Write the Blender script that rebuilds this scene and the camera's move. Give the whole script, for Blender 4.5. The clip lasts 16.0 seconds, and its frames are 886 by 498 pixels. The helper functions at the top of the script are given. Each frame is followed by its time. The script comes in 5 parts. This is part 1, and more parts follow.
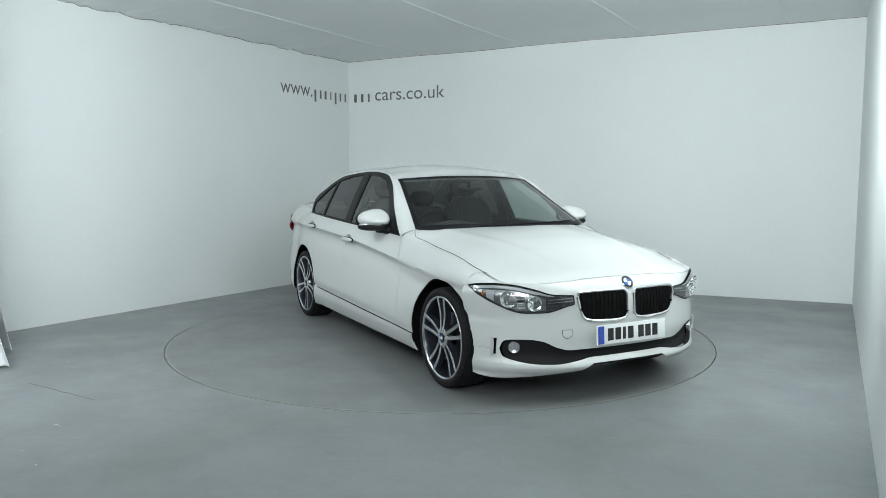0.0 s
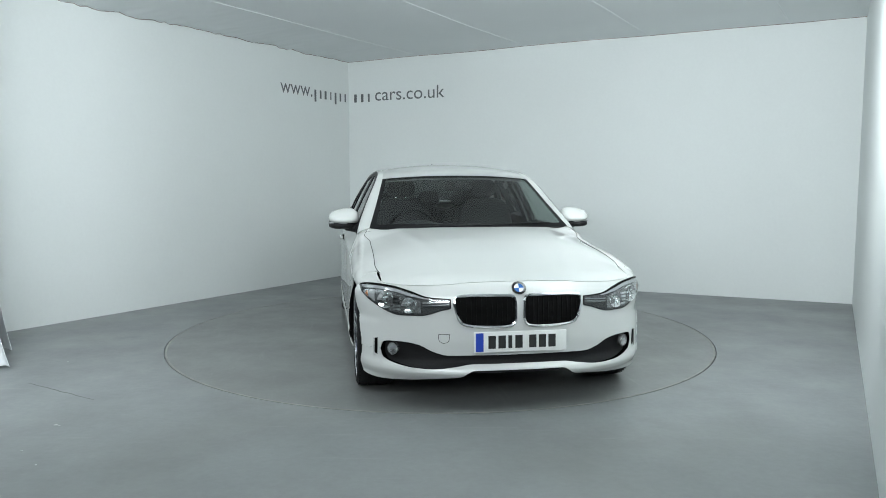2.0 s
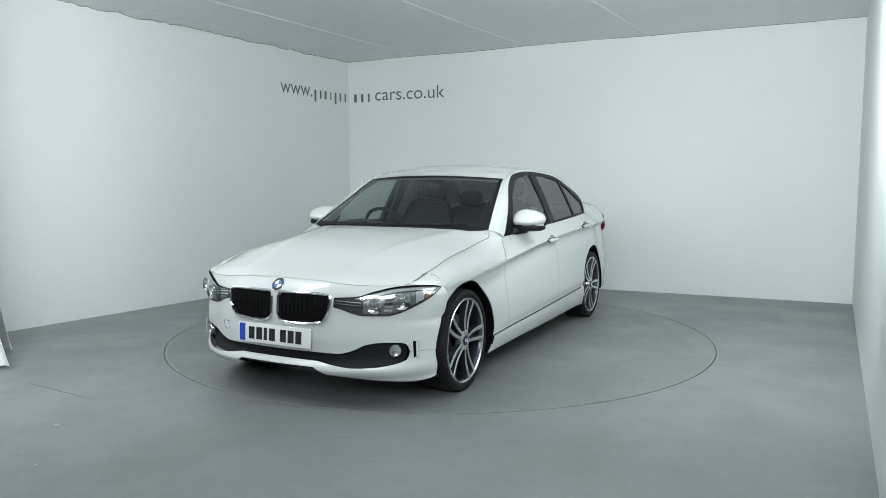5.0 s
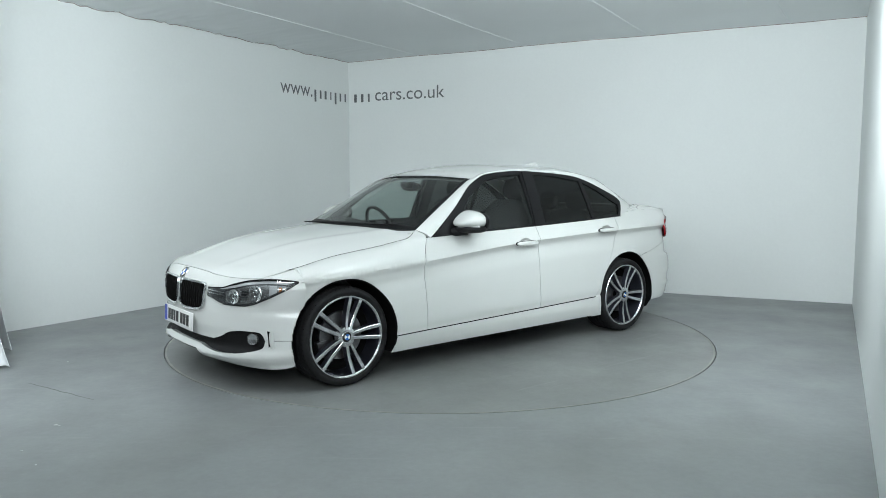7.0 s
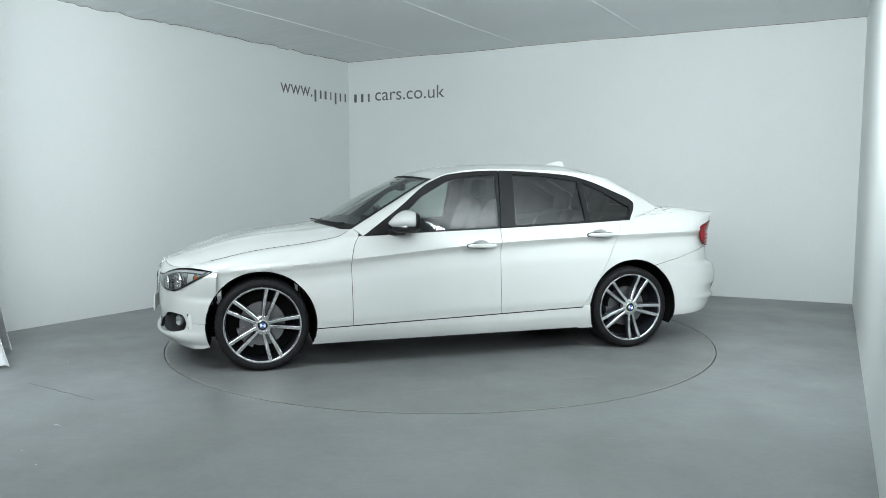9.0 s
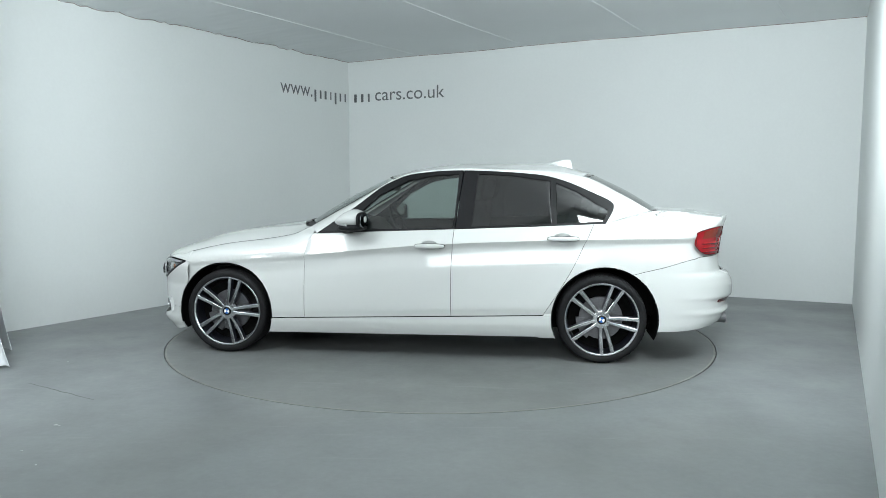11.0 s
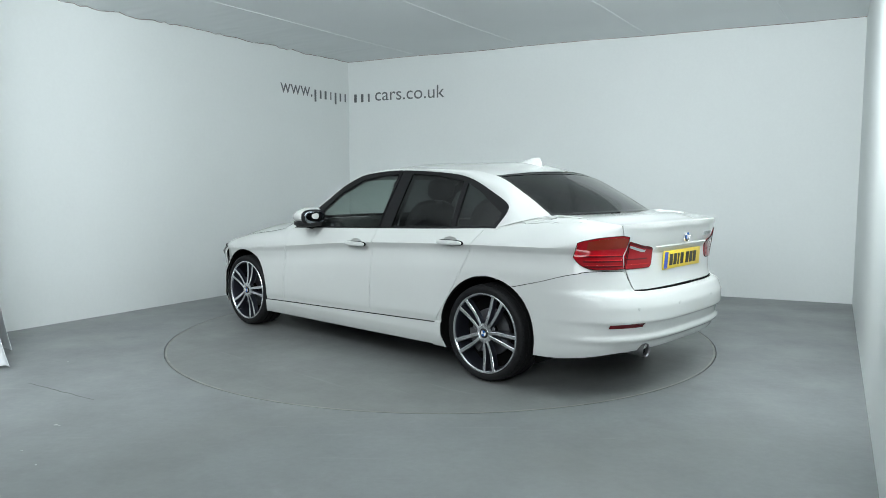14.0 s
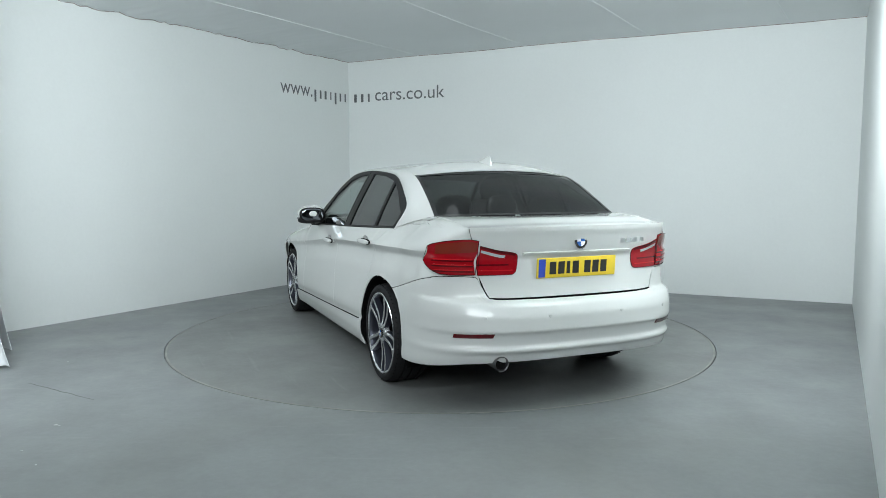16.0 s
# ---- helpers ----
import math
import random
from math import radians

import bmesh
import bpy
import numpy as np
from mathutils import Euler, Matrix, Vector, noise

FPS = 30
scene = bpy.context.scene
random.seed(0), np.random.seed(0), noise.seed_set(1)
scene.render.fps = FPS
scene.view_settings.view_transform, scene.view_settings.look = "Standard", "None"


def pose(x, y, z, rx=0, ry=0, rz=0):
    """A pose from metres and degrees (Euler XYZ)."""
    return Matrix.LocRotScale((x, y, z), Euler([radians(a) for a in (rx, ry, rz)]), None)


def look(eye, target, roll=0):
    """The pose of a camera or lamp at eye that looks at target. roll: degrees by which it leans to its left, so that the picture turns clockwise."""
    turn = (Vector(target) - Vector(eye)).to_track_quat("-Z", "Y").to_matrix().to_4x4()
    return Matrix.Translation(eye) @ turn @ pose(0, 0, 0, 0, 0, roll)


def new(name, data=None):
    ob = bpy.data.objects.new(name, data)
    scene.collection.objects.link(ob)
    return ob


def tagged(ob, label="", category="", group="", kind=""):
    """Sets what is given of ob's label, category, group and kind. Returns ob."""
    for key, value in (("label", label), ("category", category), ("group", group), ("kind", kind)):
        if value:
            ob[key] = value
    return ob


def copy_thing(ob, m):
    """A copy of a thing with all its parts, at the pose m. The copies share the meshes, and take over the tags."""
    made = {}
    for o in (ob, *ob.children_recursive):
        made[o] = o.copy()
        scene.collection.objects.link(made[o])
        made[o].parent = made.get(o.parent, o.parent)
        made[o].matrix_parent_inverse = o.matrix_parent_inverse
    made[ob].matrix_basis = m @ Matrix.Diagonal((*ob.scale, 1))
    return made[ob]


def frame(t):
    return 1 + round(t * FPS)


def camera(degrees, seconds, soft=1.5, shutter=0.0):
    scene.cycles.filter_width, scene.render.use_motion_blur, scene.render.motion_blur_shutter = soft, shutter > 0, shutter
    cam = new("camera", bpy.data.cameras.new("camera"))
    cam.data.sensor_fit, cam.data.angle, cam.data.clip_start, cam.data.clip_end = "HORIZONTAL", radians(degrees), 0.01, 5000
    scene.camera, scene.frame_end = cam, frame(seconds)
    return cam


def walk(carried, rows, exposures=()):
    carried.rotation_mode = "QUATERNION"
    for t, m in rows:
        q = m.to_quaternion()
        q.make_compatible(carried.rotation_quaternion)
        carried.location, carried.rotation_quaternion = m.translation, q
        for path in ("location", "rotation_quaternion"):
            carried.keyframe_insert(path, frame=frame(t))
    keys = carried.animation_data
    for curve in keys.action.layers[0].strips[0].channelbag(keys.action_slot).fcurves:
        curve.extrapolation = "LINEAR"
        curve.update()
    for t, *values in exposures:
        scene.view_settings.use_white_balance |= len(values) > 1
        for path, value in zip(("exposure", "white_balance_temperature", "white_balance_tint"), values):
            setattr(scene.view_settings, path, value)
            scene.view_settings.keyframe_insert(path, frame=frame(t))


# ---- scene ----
import functools

cam = camera(63.0, 16.0, soft=0.75)
EYE = (0.0, -6.2294, 1.3017)
CAM_POSE = look(EYE, (0.0219, -0.0095, 0.7257))
walk(cam, [(0.0, CAM_POSE), (16.0, CAM_POSE)], exposures=[(0.0, 0.0, 6500, 10), (16.0, 0.0, 6500, 10)])

# turn of the table, in degrees, at seconds from the start
TURN = [(0.0, -62.21), (0.5, -64.65), (1.0, -69.03), (1.5, -74.62), (2.0, -80.78), (2.5, -86.80), (3.0, -92.87),
        (3.5, -98.88), (4.0, -105.02), (4.5, -111.13), (5.0, -117.21), (5.5, -123.29), (6.0, -129.34), (6.5, -135.40),
        (7.0, -141.52), (7.5, -147.53), (8.0, -153.45), (8.5, -159.22), (9.0, -164.95), (9.5, -170.59), (10.0, -176.13),
        (10.5, -181.68), (11.0, -187.22), (11.5, -192.86), (12.0, -198.75), (12.5, -204.69), (13.0, -210.72), (13.5, -216.71),
        (14.0, -222.75), (14.5, -228.74), (15.0, -234.74), (15.5, -240.73), (16.0, -246.80)]
CAR_ON_TABLE = (0.119, 0.083)

# ---- world and lights ----
world = bpy.data.worlds.new("world")
scene.world = world
world.use_nodes = True
world.node_tree.nodes["Background"].inputs[0].default_value = (0.75, 0.85, 0.9, 1)
world.node_tree.nodes["Background"].inputs[1].default_value = 0.05


def area_lamp(name, eye, target, sx, sy, watts, colour):
    data = bpy.data.lights.new(name, "AREA")
    data.shape, data.size, data.size_y, data.energy, data.color = "RECTANGLE", sx, sy, watts, colour
    ob = new(name, data)
    ob.matrix_world = look(eye, target)
    return ob


COOL = (0.915, 1.0, 1.03)
area_lamp("studio_lamp_right", (1.45, -3.0, 2.45), (4.05, -0.3, 2.78), 1.3, 0.55, 106, COOL)
area_lamp("studio_lamp_left", (-2.5, -2.9, 2.6), (-3.35, 0.9, 2.05), 1.3, 0.9, 88, COOL)
area_lamp("studio_lamp_front", (-0.5, -6.7, 2.45), (0.0, -0.6, 0.5), 2.8, 1.3, 113, COOL)
area_lamp("studio_lamp_over", (-0.3, -2.5, 2.86), (-0.4, -2.4, 0.0), 3.0, 1.6, 11, COOL)


# ---- materials ----
def material(name, colour, rough=0.5, metal=0.0, coat=0.0, coat_rough=0.05, grain=0.0, scale=60.0, stain=0.0,
             stain_scale=1.5, bump=0.0, bump_scale=300.0, spec=0.5, emit=None, emit_strength=0.0):
    m = bpy.data.materials.new(name)
    m.use_nodes = True
    nt = m.node_tree
    b = nt.nodes["Principled BSDF"]
    b.inputs["Base Color"].default_value = (*colour, 1)
    b.inputs["Roughness"].default_value, b.inputs["Metallic"].default_value = rough, metal
    b.inputs["Coat Weight"].default_value, b.inputs["Coat Roughness"].default_value = coat, coat_rough
    b.inputs["Specular IOR Level"].default_value = spec
    if emit:
        b.inputs["Emission Color"].default_value = (*emit, 1)
        b.inputs["Emission Strength"].default_value = emit_strength
    coord = nt.nodes.new("ShaderNodeTexCoord")
    if grain or stain:
        out = None
        for amount, s, detail in ((grain, scale, 4), (stain, stain_scale, 6)):
            if not amount:
                continue
            n = nt.nodes.new("ShaderNodeTexNoise")
            n.inputs["Scale"].default_value, n.inputs["Detail"].default_value = s, detail
            nt.links.new(coord.outputs["Object"], n.inputs["Vector"])
            r = nt.nodes.new("ShaderNodeMapRange")
            r.inputs[1].default_value, r.inputs[2].default_value = 0.25, 0.75
            r.inputs[3].default_value, r.inputs[4].default_value = 1 - amount, 1 + amount
            nt.links.new(n.outputs[0], r.inputs[0])
            mix = nt.nodes.new("ShaderNodeMix")
            mix.data_type, mix.blend_type = "RGBA", "MULTIPLY"
            mix.inputs[0].default_value = 1
            if out is None:
                mix.inputs[6].default_value = (*colour, 1)
            else:
                nt.links.new(out, mix.inputs[6])
            nt.links.new(r.outputs[0], mix.inputs[7])
            out = mix.outputs[2]
        nt.links.new(out, b.inputs["Base Color"])
    if bump:
        n = nt.nodes.new("ShaderNodeTexNoise")
        n.inputs["Scale"].default_value, n.inputs["Detail"].default_value = bump_scale, 3
        nt.links.new(coord.outputs["Object"], n.inputs["Vector"])
        bm_ = nt.nodes.new("ShaderNodeBump")
        bm_.inputs["Strength"].default_value, bm_.inputs["Distance"].default_value = bump, 0.004
        nt.links.new(n.outputs[0], bm_.inputs["Height"])
        nt.links.new(bm_.outputs[0], b.inputs["Normal"])
    return m


def glass_material(name, tint, gloss=1.0):
    m = bpy.data.materials.new(name)
    m.use_nodes = True
    nt = m.node_tree
    nt.nodes.remove(nt.nodes["Principled BSDF"])
    clear, shine, mix = (nt.nodes.new("ShaderNode" + k) for k in ("BsdfTransparent", "BsdfGlossy", "MixShader"))
    clear.inputs[0].default_value = (*tint, 1)
    shine.inputs[0].default_value = (gloss, gloss, gloss, 1)
    shine.inputs["Roughness"].default_value = 0.015
    facing = nt.nodes.new("ShaderNodeLayerWeight")
    facing.inputs[0].default_value = 0.5
    power, ramp = nt.nodes.new("ShaderNodeMath"), nt.nodes.new("ShaderNodeMath")
    power.operation, ramp.operation = "POWER", "MULTIPLY_ADD"
    power.inputs[1].default_value, ramp.inputs[1].default_value, ramp.inputs[2].default_value = 4.5, 0.85, 0.05
    nt.links.new(facing.outputs["Facing"], power.inputs[0])
    nt.links.new(power.outputs[0], ramp.inputs[0])
    nt.links.new(ramp.outputs[0], mix.inputs[0])
    nt.links.new(clear.outputs[0], mix.inputs[1])
    nt.links.new(shine.outputs[0], mix.inputs[2])
    nt.links.new(mix.outputs[0], nt.nodes["Material Output"].inputs[0])
    return m


PAINT = material("white_car_paint", (0.61, 0.625, 0.608), 0.42, coat=1.0, coat_rough=0.03, grain=0.015, scale=900)
TRIM = material("black_trim", (0.008, 0.008, 0.009), 0.45, grain=0.2, scale=200, bump=0.1, spec=0.2)
PLASTIC = material("black_plastic", (0.009, 0.009, 0.010), 0.55, grain=0.25, scale=150, bump=0.25, bump_scale=900, spec=0.25)
# near-black of undersides and recesses, also the drawn shade round the handles
VOID = material("dark_underside_and_shade", (0.005, 0.005, 0.005), 0.9, grain=0.3, scale=30, spec=0.1)
PIANO = material("gloss_black", (0.006, 0.006, 0.007), 0.12, coat=0.6)
RUBBER = material("tyre_rubber", (0.010, 0.010, 0.011), 0.7, spec=0.25, grain=0.25, scale=80, bump=0.2, bump_scale=500)
CHROME = material("chrome", (0.86, 0.87, 0.88), 0.09, 1.0, grain=0.02, scale=40)
REFLECTOR = material("lamp_reflector", (0.58, 0.60, 0.61), 0.24, 0.9)
ALLOY = material("machined_alloy", (0.72, 0.73, 0.75), 0.24, 1.0, grain=0.05, scale=300)
GREY_ALLOY = material("grey_alloy", (0.060, 0.065, 0.085), 0.32, 0.75, coat=0.5, grain=0.08, scale=200)
STEEL = material("brake_steel", (0.25, 0.25, 0.26), 0.4, 1.0, grain=0.15, scale=120)
HOUSING = material("lamp_housing", (0.032, 0.034, 0.037), 0.3, 0.2, coat=0.7)
RED = material("red_lens", (0.30, 0.003, 0.008), 0.12, coat=0.4, spec=0.3, grain=0.05, scale=60)
DARK_RED = material("dark_red_lens", (0.10, 0.003, 0.006), 0.14, coat=0.4, spec=0.3)
BRIGHT_RED = material("bright_red_lens", (0.50, 0.010, 0.014), 0.12, coat=0.4)
AMBER = material("amber_lens", (0.20, 0.018, 0.008), 0.14, coat=0.4, spec=0.3)
ORANGE = material("orange_lens", (0.34, 0.11, 0.03), 0.2, coat=0.6)
BEZEL = material("lamp_bezel", (0.34, 0.345, 0.35), 0.26, 0.8, coat=0.5, grain=0.1, scale=80)
FROST = material("clear_lens", (0.55, 0.56, 0.57), 0.12, 0.3, coat=1.0)
CABIN = material("cabin_plastic", (0.020, 0.021, 0.022), 0.65, grain=0.08, scale=40, spec=0.3)
SEAT = material("seat_cloth", (0.016, 0.016, 0.018), 0.9, grain=0.08, scale=60, bump=0.05)
HEADLINER = material("headliner_cloth", (0.24, 0.25, 0.24), 0.9, grain=0.03, scale=40)
PLATE_WHITE = material("plate_white", (0.78, 0.79, 0.77), 0.3, coat=0.6, grain=0.02)
PLATE_YELLOW = material("plate_yellow", (0.80, 0.58, 0.03), 0.3, coat=0.6, grain=0.02)
PLATE_BLUE = material("plate_blue", (0.02, 0.06, 0.42), 0.3, coat=0.6)
INK = material("black_print", (0.02, 0.02, 0.02), 0.4)
BADGE_BLUE = material("badge_blue", (0.03, 0.13, 0.42), 0.15, coat=1.0)
BADGE_WHITE = material("badge_white", (0.75, 0.76, 0.78), 0.15, coat=1.0)
MIRROR = material("mirror_glass", (0.22, 0.24, 0.26), 0.01, 1.0)
CLEAR_GLASS = glass_material("window_glass", (0.66, 0.72, 0.70))
TINT_GLASS = glass_material("tinted_glass", (0.54, 0.61, 0.59))
DARK_GLASS = glass_material("privacy_glass", (0.075, 0.082, 0.083))
LENS = glass_material("lens_cover", (0.9, 0.92, 0.92))
WALL = material("white_wall_paint", (0.74, 0.77, 0.76), 0.7, grain=0.012, scale=35, stain=0.02, stain_scale=0.8, bump=0.06, bump_scale=120)
# dark tone stands for the dim hall that glass and paint mirror
DIM_WALL = material("dim_grey_unseen_wall", (0.10, 0.105, 0.11), 0.8, grain=0.03, scale=35, stain=0.08, stain_scale=0.8)
CLOTH = material("white_ceiling_cloth", (0.80, 0.83, 0.84), 0.8, grain=0.01, scale=90, stain=0.02, stain_scale=1.2, bump=0.1, bump_scale=40)
SHEET = material("white_curtain_cloth", (0.80, 0.83, 0.84), 0.85, grain=0.02, scale=120, bump=0.15, bump_scale=300)


def floor_material(name, colour, warm, rough):
    """Worn painted concrete: cloudy patches, brownish dirt, scuffs and a patchy sheen."""
    m = material(name, colour, rough, grain=0.05, scale=28, stain=0.10, stain_scale=1.1, bump=0.08, bump_scale=60)
    nt = m.node_tree
    b = nt.nodes["Principled BSDF"]
    coord = next(n for n in nt.nodes if n.type == "TEX_COORD")
    base = b.inputs["Base Color"].links[0].from_socket

    def cloud(s, lo, hi, a, c, stretch=(1, 1, 1), detail=7, seed=0.0):
        mp = nt.nodes.new("ShaderNodeMapping")
        mp.inputs["Scale"].default_value, mp.inputs["Location"].default_value = stretch, (seed, seed * 0.7, 0)
        n, r = nt.nodes.new("ShaderNodeTexNoise"), nt.nodes.new("ShaderNodeMapRange")
        n.inputs["Scale"].default_value, n.inputs["Detail"].default_value, n.inputs["Roughness"].default_value = s, detail, 0.62
        for k, q in zip((1, 2, 3, 4), (lo, hi, a, c)):
            r.inputs[k].default_value = q
        nt.links.new(coord.outputs["Object"], mp.inputs["Vector"])
        nt.links.new(mp.outputs[0], n.inputs["Vector"])
        nt.links.new(n.outputs[0], r.inputs[0])
        return r.outputs[0]
    for amount, tone in ((cloud(0.75, 0.50, 0.72, 0.0, 0.38, seed=3.1), warm),
                         (cloud(2.6, 0.56, 0.74, 0.0, 0.26, seed=8.7), tuple(0.8 * q for q in warm)),
                         (cloud(5.0, 0.60, 0.70, 0.0, 0.22, (0.25, 2.4, 1), 9, 5.2), (0.30, 0.31, 0.30))):
        mix = nt.nodes.new("ShaderNodeMix")
        mix.data_type = "RGBA"
        nt.links.new(amount, mix.inputs[0])
        nt.links.new(base, mix.inputs[6])
        mix.inputs[7].default_value = (*tone, 1)
        base = mix.outputs[2]
    nt.links.new(base, b.inputs["Base Color"])
    nt.links.new(cloud(1.6, 0.35, 0.7, rough - 0.08, rough + 0.12, seed=1.3), b.inputs["Roughness"])
    return m


FLOOR = floor_material("grey_floor_paint", (0.205, 0.218, 0.220), (0.150, 0.152, 0.144), 0.42)
# darker than the floor: the disc's own tone with shadow mixed in
DISC = floor_material("shaded_grey_turntable_paint", (0.184, 0.193, 0.189), (0.140, 0.141, 0.130), 0.42)
DISC_EDGE = material("worn_edge_paint", (0.235, 0.235, 0.215), 0.4, grain=0.25, scale=9, stain=0.35, stain_scale=0.9)
TUCK = material("brownish_tuck_line", (0.30, 0.26, 0.24), 0.8, grain=0.2, scale=8, stain=0.5, stain_scale=1.2)
WALL_INK = material("grey_lettering", (0.13, 0.14, 0.145), 0.5, grain=0.05)
DISC_EDGE_DARK = material("dark_crack", (0.10, 0.103, 0.10), 0.8, grain=0.2)
DUST = material("chipped_paint", (0.55, 0.57, 0.57), 0.8, grain=0.1)


# ---- mesh helpers ----
def curve(pts):
    """A smooth monotone curve through (x, y) points, as a function."""
    pts = sorted(pts)
    xs, ys = [q[0] for q in pts], [q[1] for q in pts]
    n = len(xs)
    h = [xs[i + 1] - xs[i] for i in range(n - 1)]
    d = [(ys[i + 1] - ys[i]) / h[i] for i in range(n - 1)]
    m = [d[0]] + [0.0] * (n - 2) + [d[-1]]
    for i in range(1, n - 1):
        if d[i - 1] * d[i] > 0:
            w1, w2 = 2 * h[i] + h[i - 1], h[i] + 2 * h[i - 1]
            m[i] = (w1 + w2) / (w1 / d[i - 1] + w2 / d[i])

    def f(x):
        if x <= xs[0]:
            return ys[0]
        if x >= xs[-1]:
            return ys[-1]
        i = 0
        while x > xs[i + 1]:
            i += 1
        t = (x - xs[i]) / h[i]
        return ((1 + 2 * t) * (1 - t) ** 2 * ys[i] + t * (1 - t) ** 2 * h[i] * m[i]
                + t * t * (3 - 2 * t) * ys[i + 1] + t * t * (t - 1) * h[i] * m[i + 1])
    return f


def lerp(a, b, t):
    return a + (b - a) * t


def grid(nu, nv, fn, closed_u=False):
    """A sheet of nu x nv cells; fn takes u and v from 0 to 1."""
    bm = bmesh.new()
    rows = [[bm.verts.new(fn(i / nu, j / nv)) for j in range(nv + 1)] for i in range(nu if closed_u else nu + 1)]
    for i in range(nu):
        a, b = rows[i], rows[(i + 1) % len(rows)]
        for j in range(nv):
            bm.faces.new((a[j], b[j], b[j + 1], a[j + 1]))
    return bm


def outward(bm, centre=(0, 0, 0.6), along_x=True):
    """Turn the sheet's faces away from the car's long axis."""
    bm.normal_update()
    total = 0.0
    for f in bm.faces:
        c = f.calc_center_median()
        o = Vector((c.x * 0.75 if along_x else centre[0], centre[1], centre[2]))
        total += f.normal.dot((c - o).normalized()) * f.calc_area()
    if total < 0:
        bmesh.ops.reverse_faces(bm, faces=bm.faces[:])
        bm.normal_update()
    return bm


def thick(bm, th):
    """Give an open sheet thickness to its back."""
    bm.normal_update()
    faces, edges = bm.faces[:], [e for e in bm.edges if e.is_boundary]
    back = {v: bm.verts.new(v.co - v.normal * th) for v in bm.verts[:]}
    loops = [(e.verts[0], e.verts[1], e.link_loops[0].vert == e.verts[0]) for e in edges]
    for f in faces:
        bm.faces.new([back[v] for v in reversed(f.verts)])
    for a, b, same in loops:
        if not same:
            a, b = b, a
        bm.faces.new((b, a, back[a], back[b]))
    return bm


def arch_cut(bm, cx, cz, r):
    """Open a round wheel arch in a side panel, with a clean edge."""
    def inside(v):
        return (v.co.x - cx) ** 2 + (v.co.z - cz) ** 2 < r * r
    bmesh.ops.delete(bm, geom=[f for f in bm.faces if all(inside(v) for v in f.verts)], context="FACES")
    for v in bm.verts:
        if inside(v):
            dx, dz = v.co.x - cx, v.co.z - cz
            k = r / max(1e-6, math.hypot(dx, dz))
            v.co.x, v.co.z = cx + dx * k, cz + dz * k
    return bm


def box(bm, lo, hi, bevel=0.0, m=None):
    """Add a block with rounded edges to bm."""
    b2 = bmesh.new()
    bmesh.ops.create_cube(b2, size=1)
    for v in b2.verts:
        for k in range(3):
            v.co[k] = lerp(lo[k], hi[k], v.co[k] + 0.5)
    if bevel:
        bmesh.ops.bevel(b2, geom=b2.edges[:], offset=bevel, segments=3, profile=0.5, affect="EDGES")
    if m is not None:
        b2.transform(m)
    join(bm, b2)
    return bm


def join(bm, other):
    me = bpy.data.meshes.new("joined")
    other.to_mesh(me)
    bm.from_mesh(me)
    bpy.data.meshes.remove(me)
    other.free()
    return bm


def revolve(profile, n=64, axis="Y"):
    """Turn a profile of (radius, offset) about the axis."""
    def fn(u, v):
        r, o = profile[round(v * (len(profile) - 1))]
        a = 2 * math.pi * u
        return (r * math.cos(a), o, r * math.sin(a)) if axis == "Y" else (r * math.cos(a), r * math.sin(a), o)
    return grid(n, len(profile) - 1, fn, closed_u=True)


def blob(rx, ry, rz, power=2.6, nu=28, nv=18):
    """A rounded, slightly boxy solid."""
    def sp(c):
        return math.copysign(abs(c) ** (2 / power), c)
    bm = grid(nu, nv, lambda u, v: (rx * sp(math.cos(2 * math.pi * u)) * sp(math.sin(math.pi * max(v, 1e-6))),
                                    ry * sp(math.sin(2 * math.pi * u)) * sp(math.sin(math.pi * max(v, 1e-6))),
                                    rz * sp(math.cos(math.pi * v))), closed_u=True)
    bmesh.ops.remove_doubles(bm, verts=bm.verts[:], dist=1e-4)
    return bm


def tube(points, radius, n=8):
    """A round bar along points."""
    pts = [Vector(q) for q in points]
    bm = bmesh.new()
    rings = []
    for i, q in enumerate(pts):
        d = (pts[min(i + 1, len(pts) - 1)] - pts[max(i - 1, 0)]).normalized()
        s = d.cross(Vector((0.01, 0.02, 1)) if abs(d.z) < 0.95 else Vector((1, 0, 0))).normalized()
        w = s.cross(d)
        r = radius[i] if isinstance(radius, (list, tuple)) else radius
        rings.append([bm.verts.new(q + (s * math.cos(2 * math.pi * k / n) + w * math.sin(2 * math.pi * k / n)) * r) for k in range(n)])
    for a, b in zip(rings, rings[1:]):
        for k in range(n):
            bm.faces.new((a[k], a[(k + 1) % n], b[(k + 1) % n], b[k]))
    bm.faces.new(list(reversed(rings[0])))
    bm.faces.new(rings[-1])
    return bm


def part(name, bm, mat, parent=None, label="", sharp=35, shadow=True):
    """Link a bmesh as one mesh object under a thing or a part."""
    bm.normal_update()
    for e in bm.edges:
        e.smooth = not (len(e.link_faces) == 2 and e.calc_face_angle(0) > radians(sharp))
    for f in bm.faces:
        f.smooth = True
    me = bpy.data.meshes.new(name)
    bm.to_mesh(me)
    bm.free()
    me.materials.append(mat)
    ob = new(name, me)
    if parent is not None:
        ob.parent = parent
    if label:
        tagged(ob, label)
    if not shadow:
        ob.visible_shadow = False
    return ob


def share(ob, parent, m, name=None):
    """Another part on the same mesh."""
    o2 = new(name or ob.name.split(".")[0], ob.data)
    o2.parent = parent
    o2.matrix_basis = m
    return o2


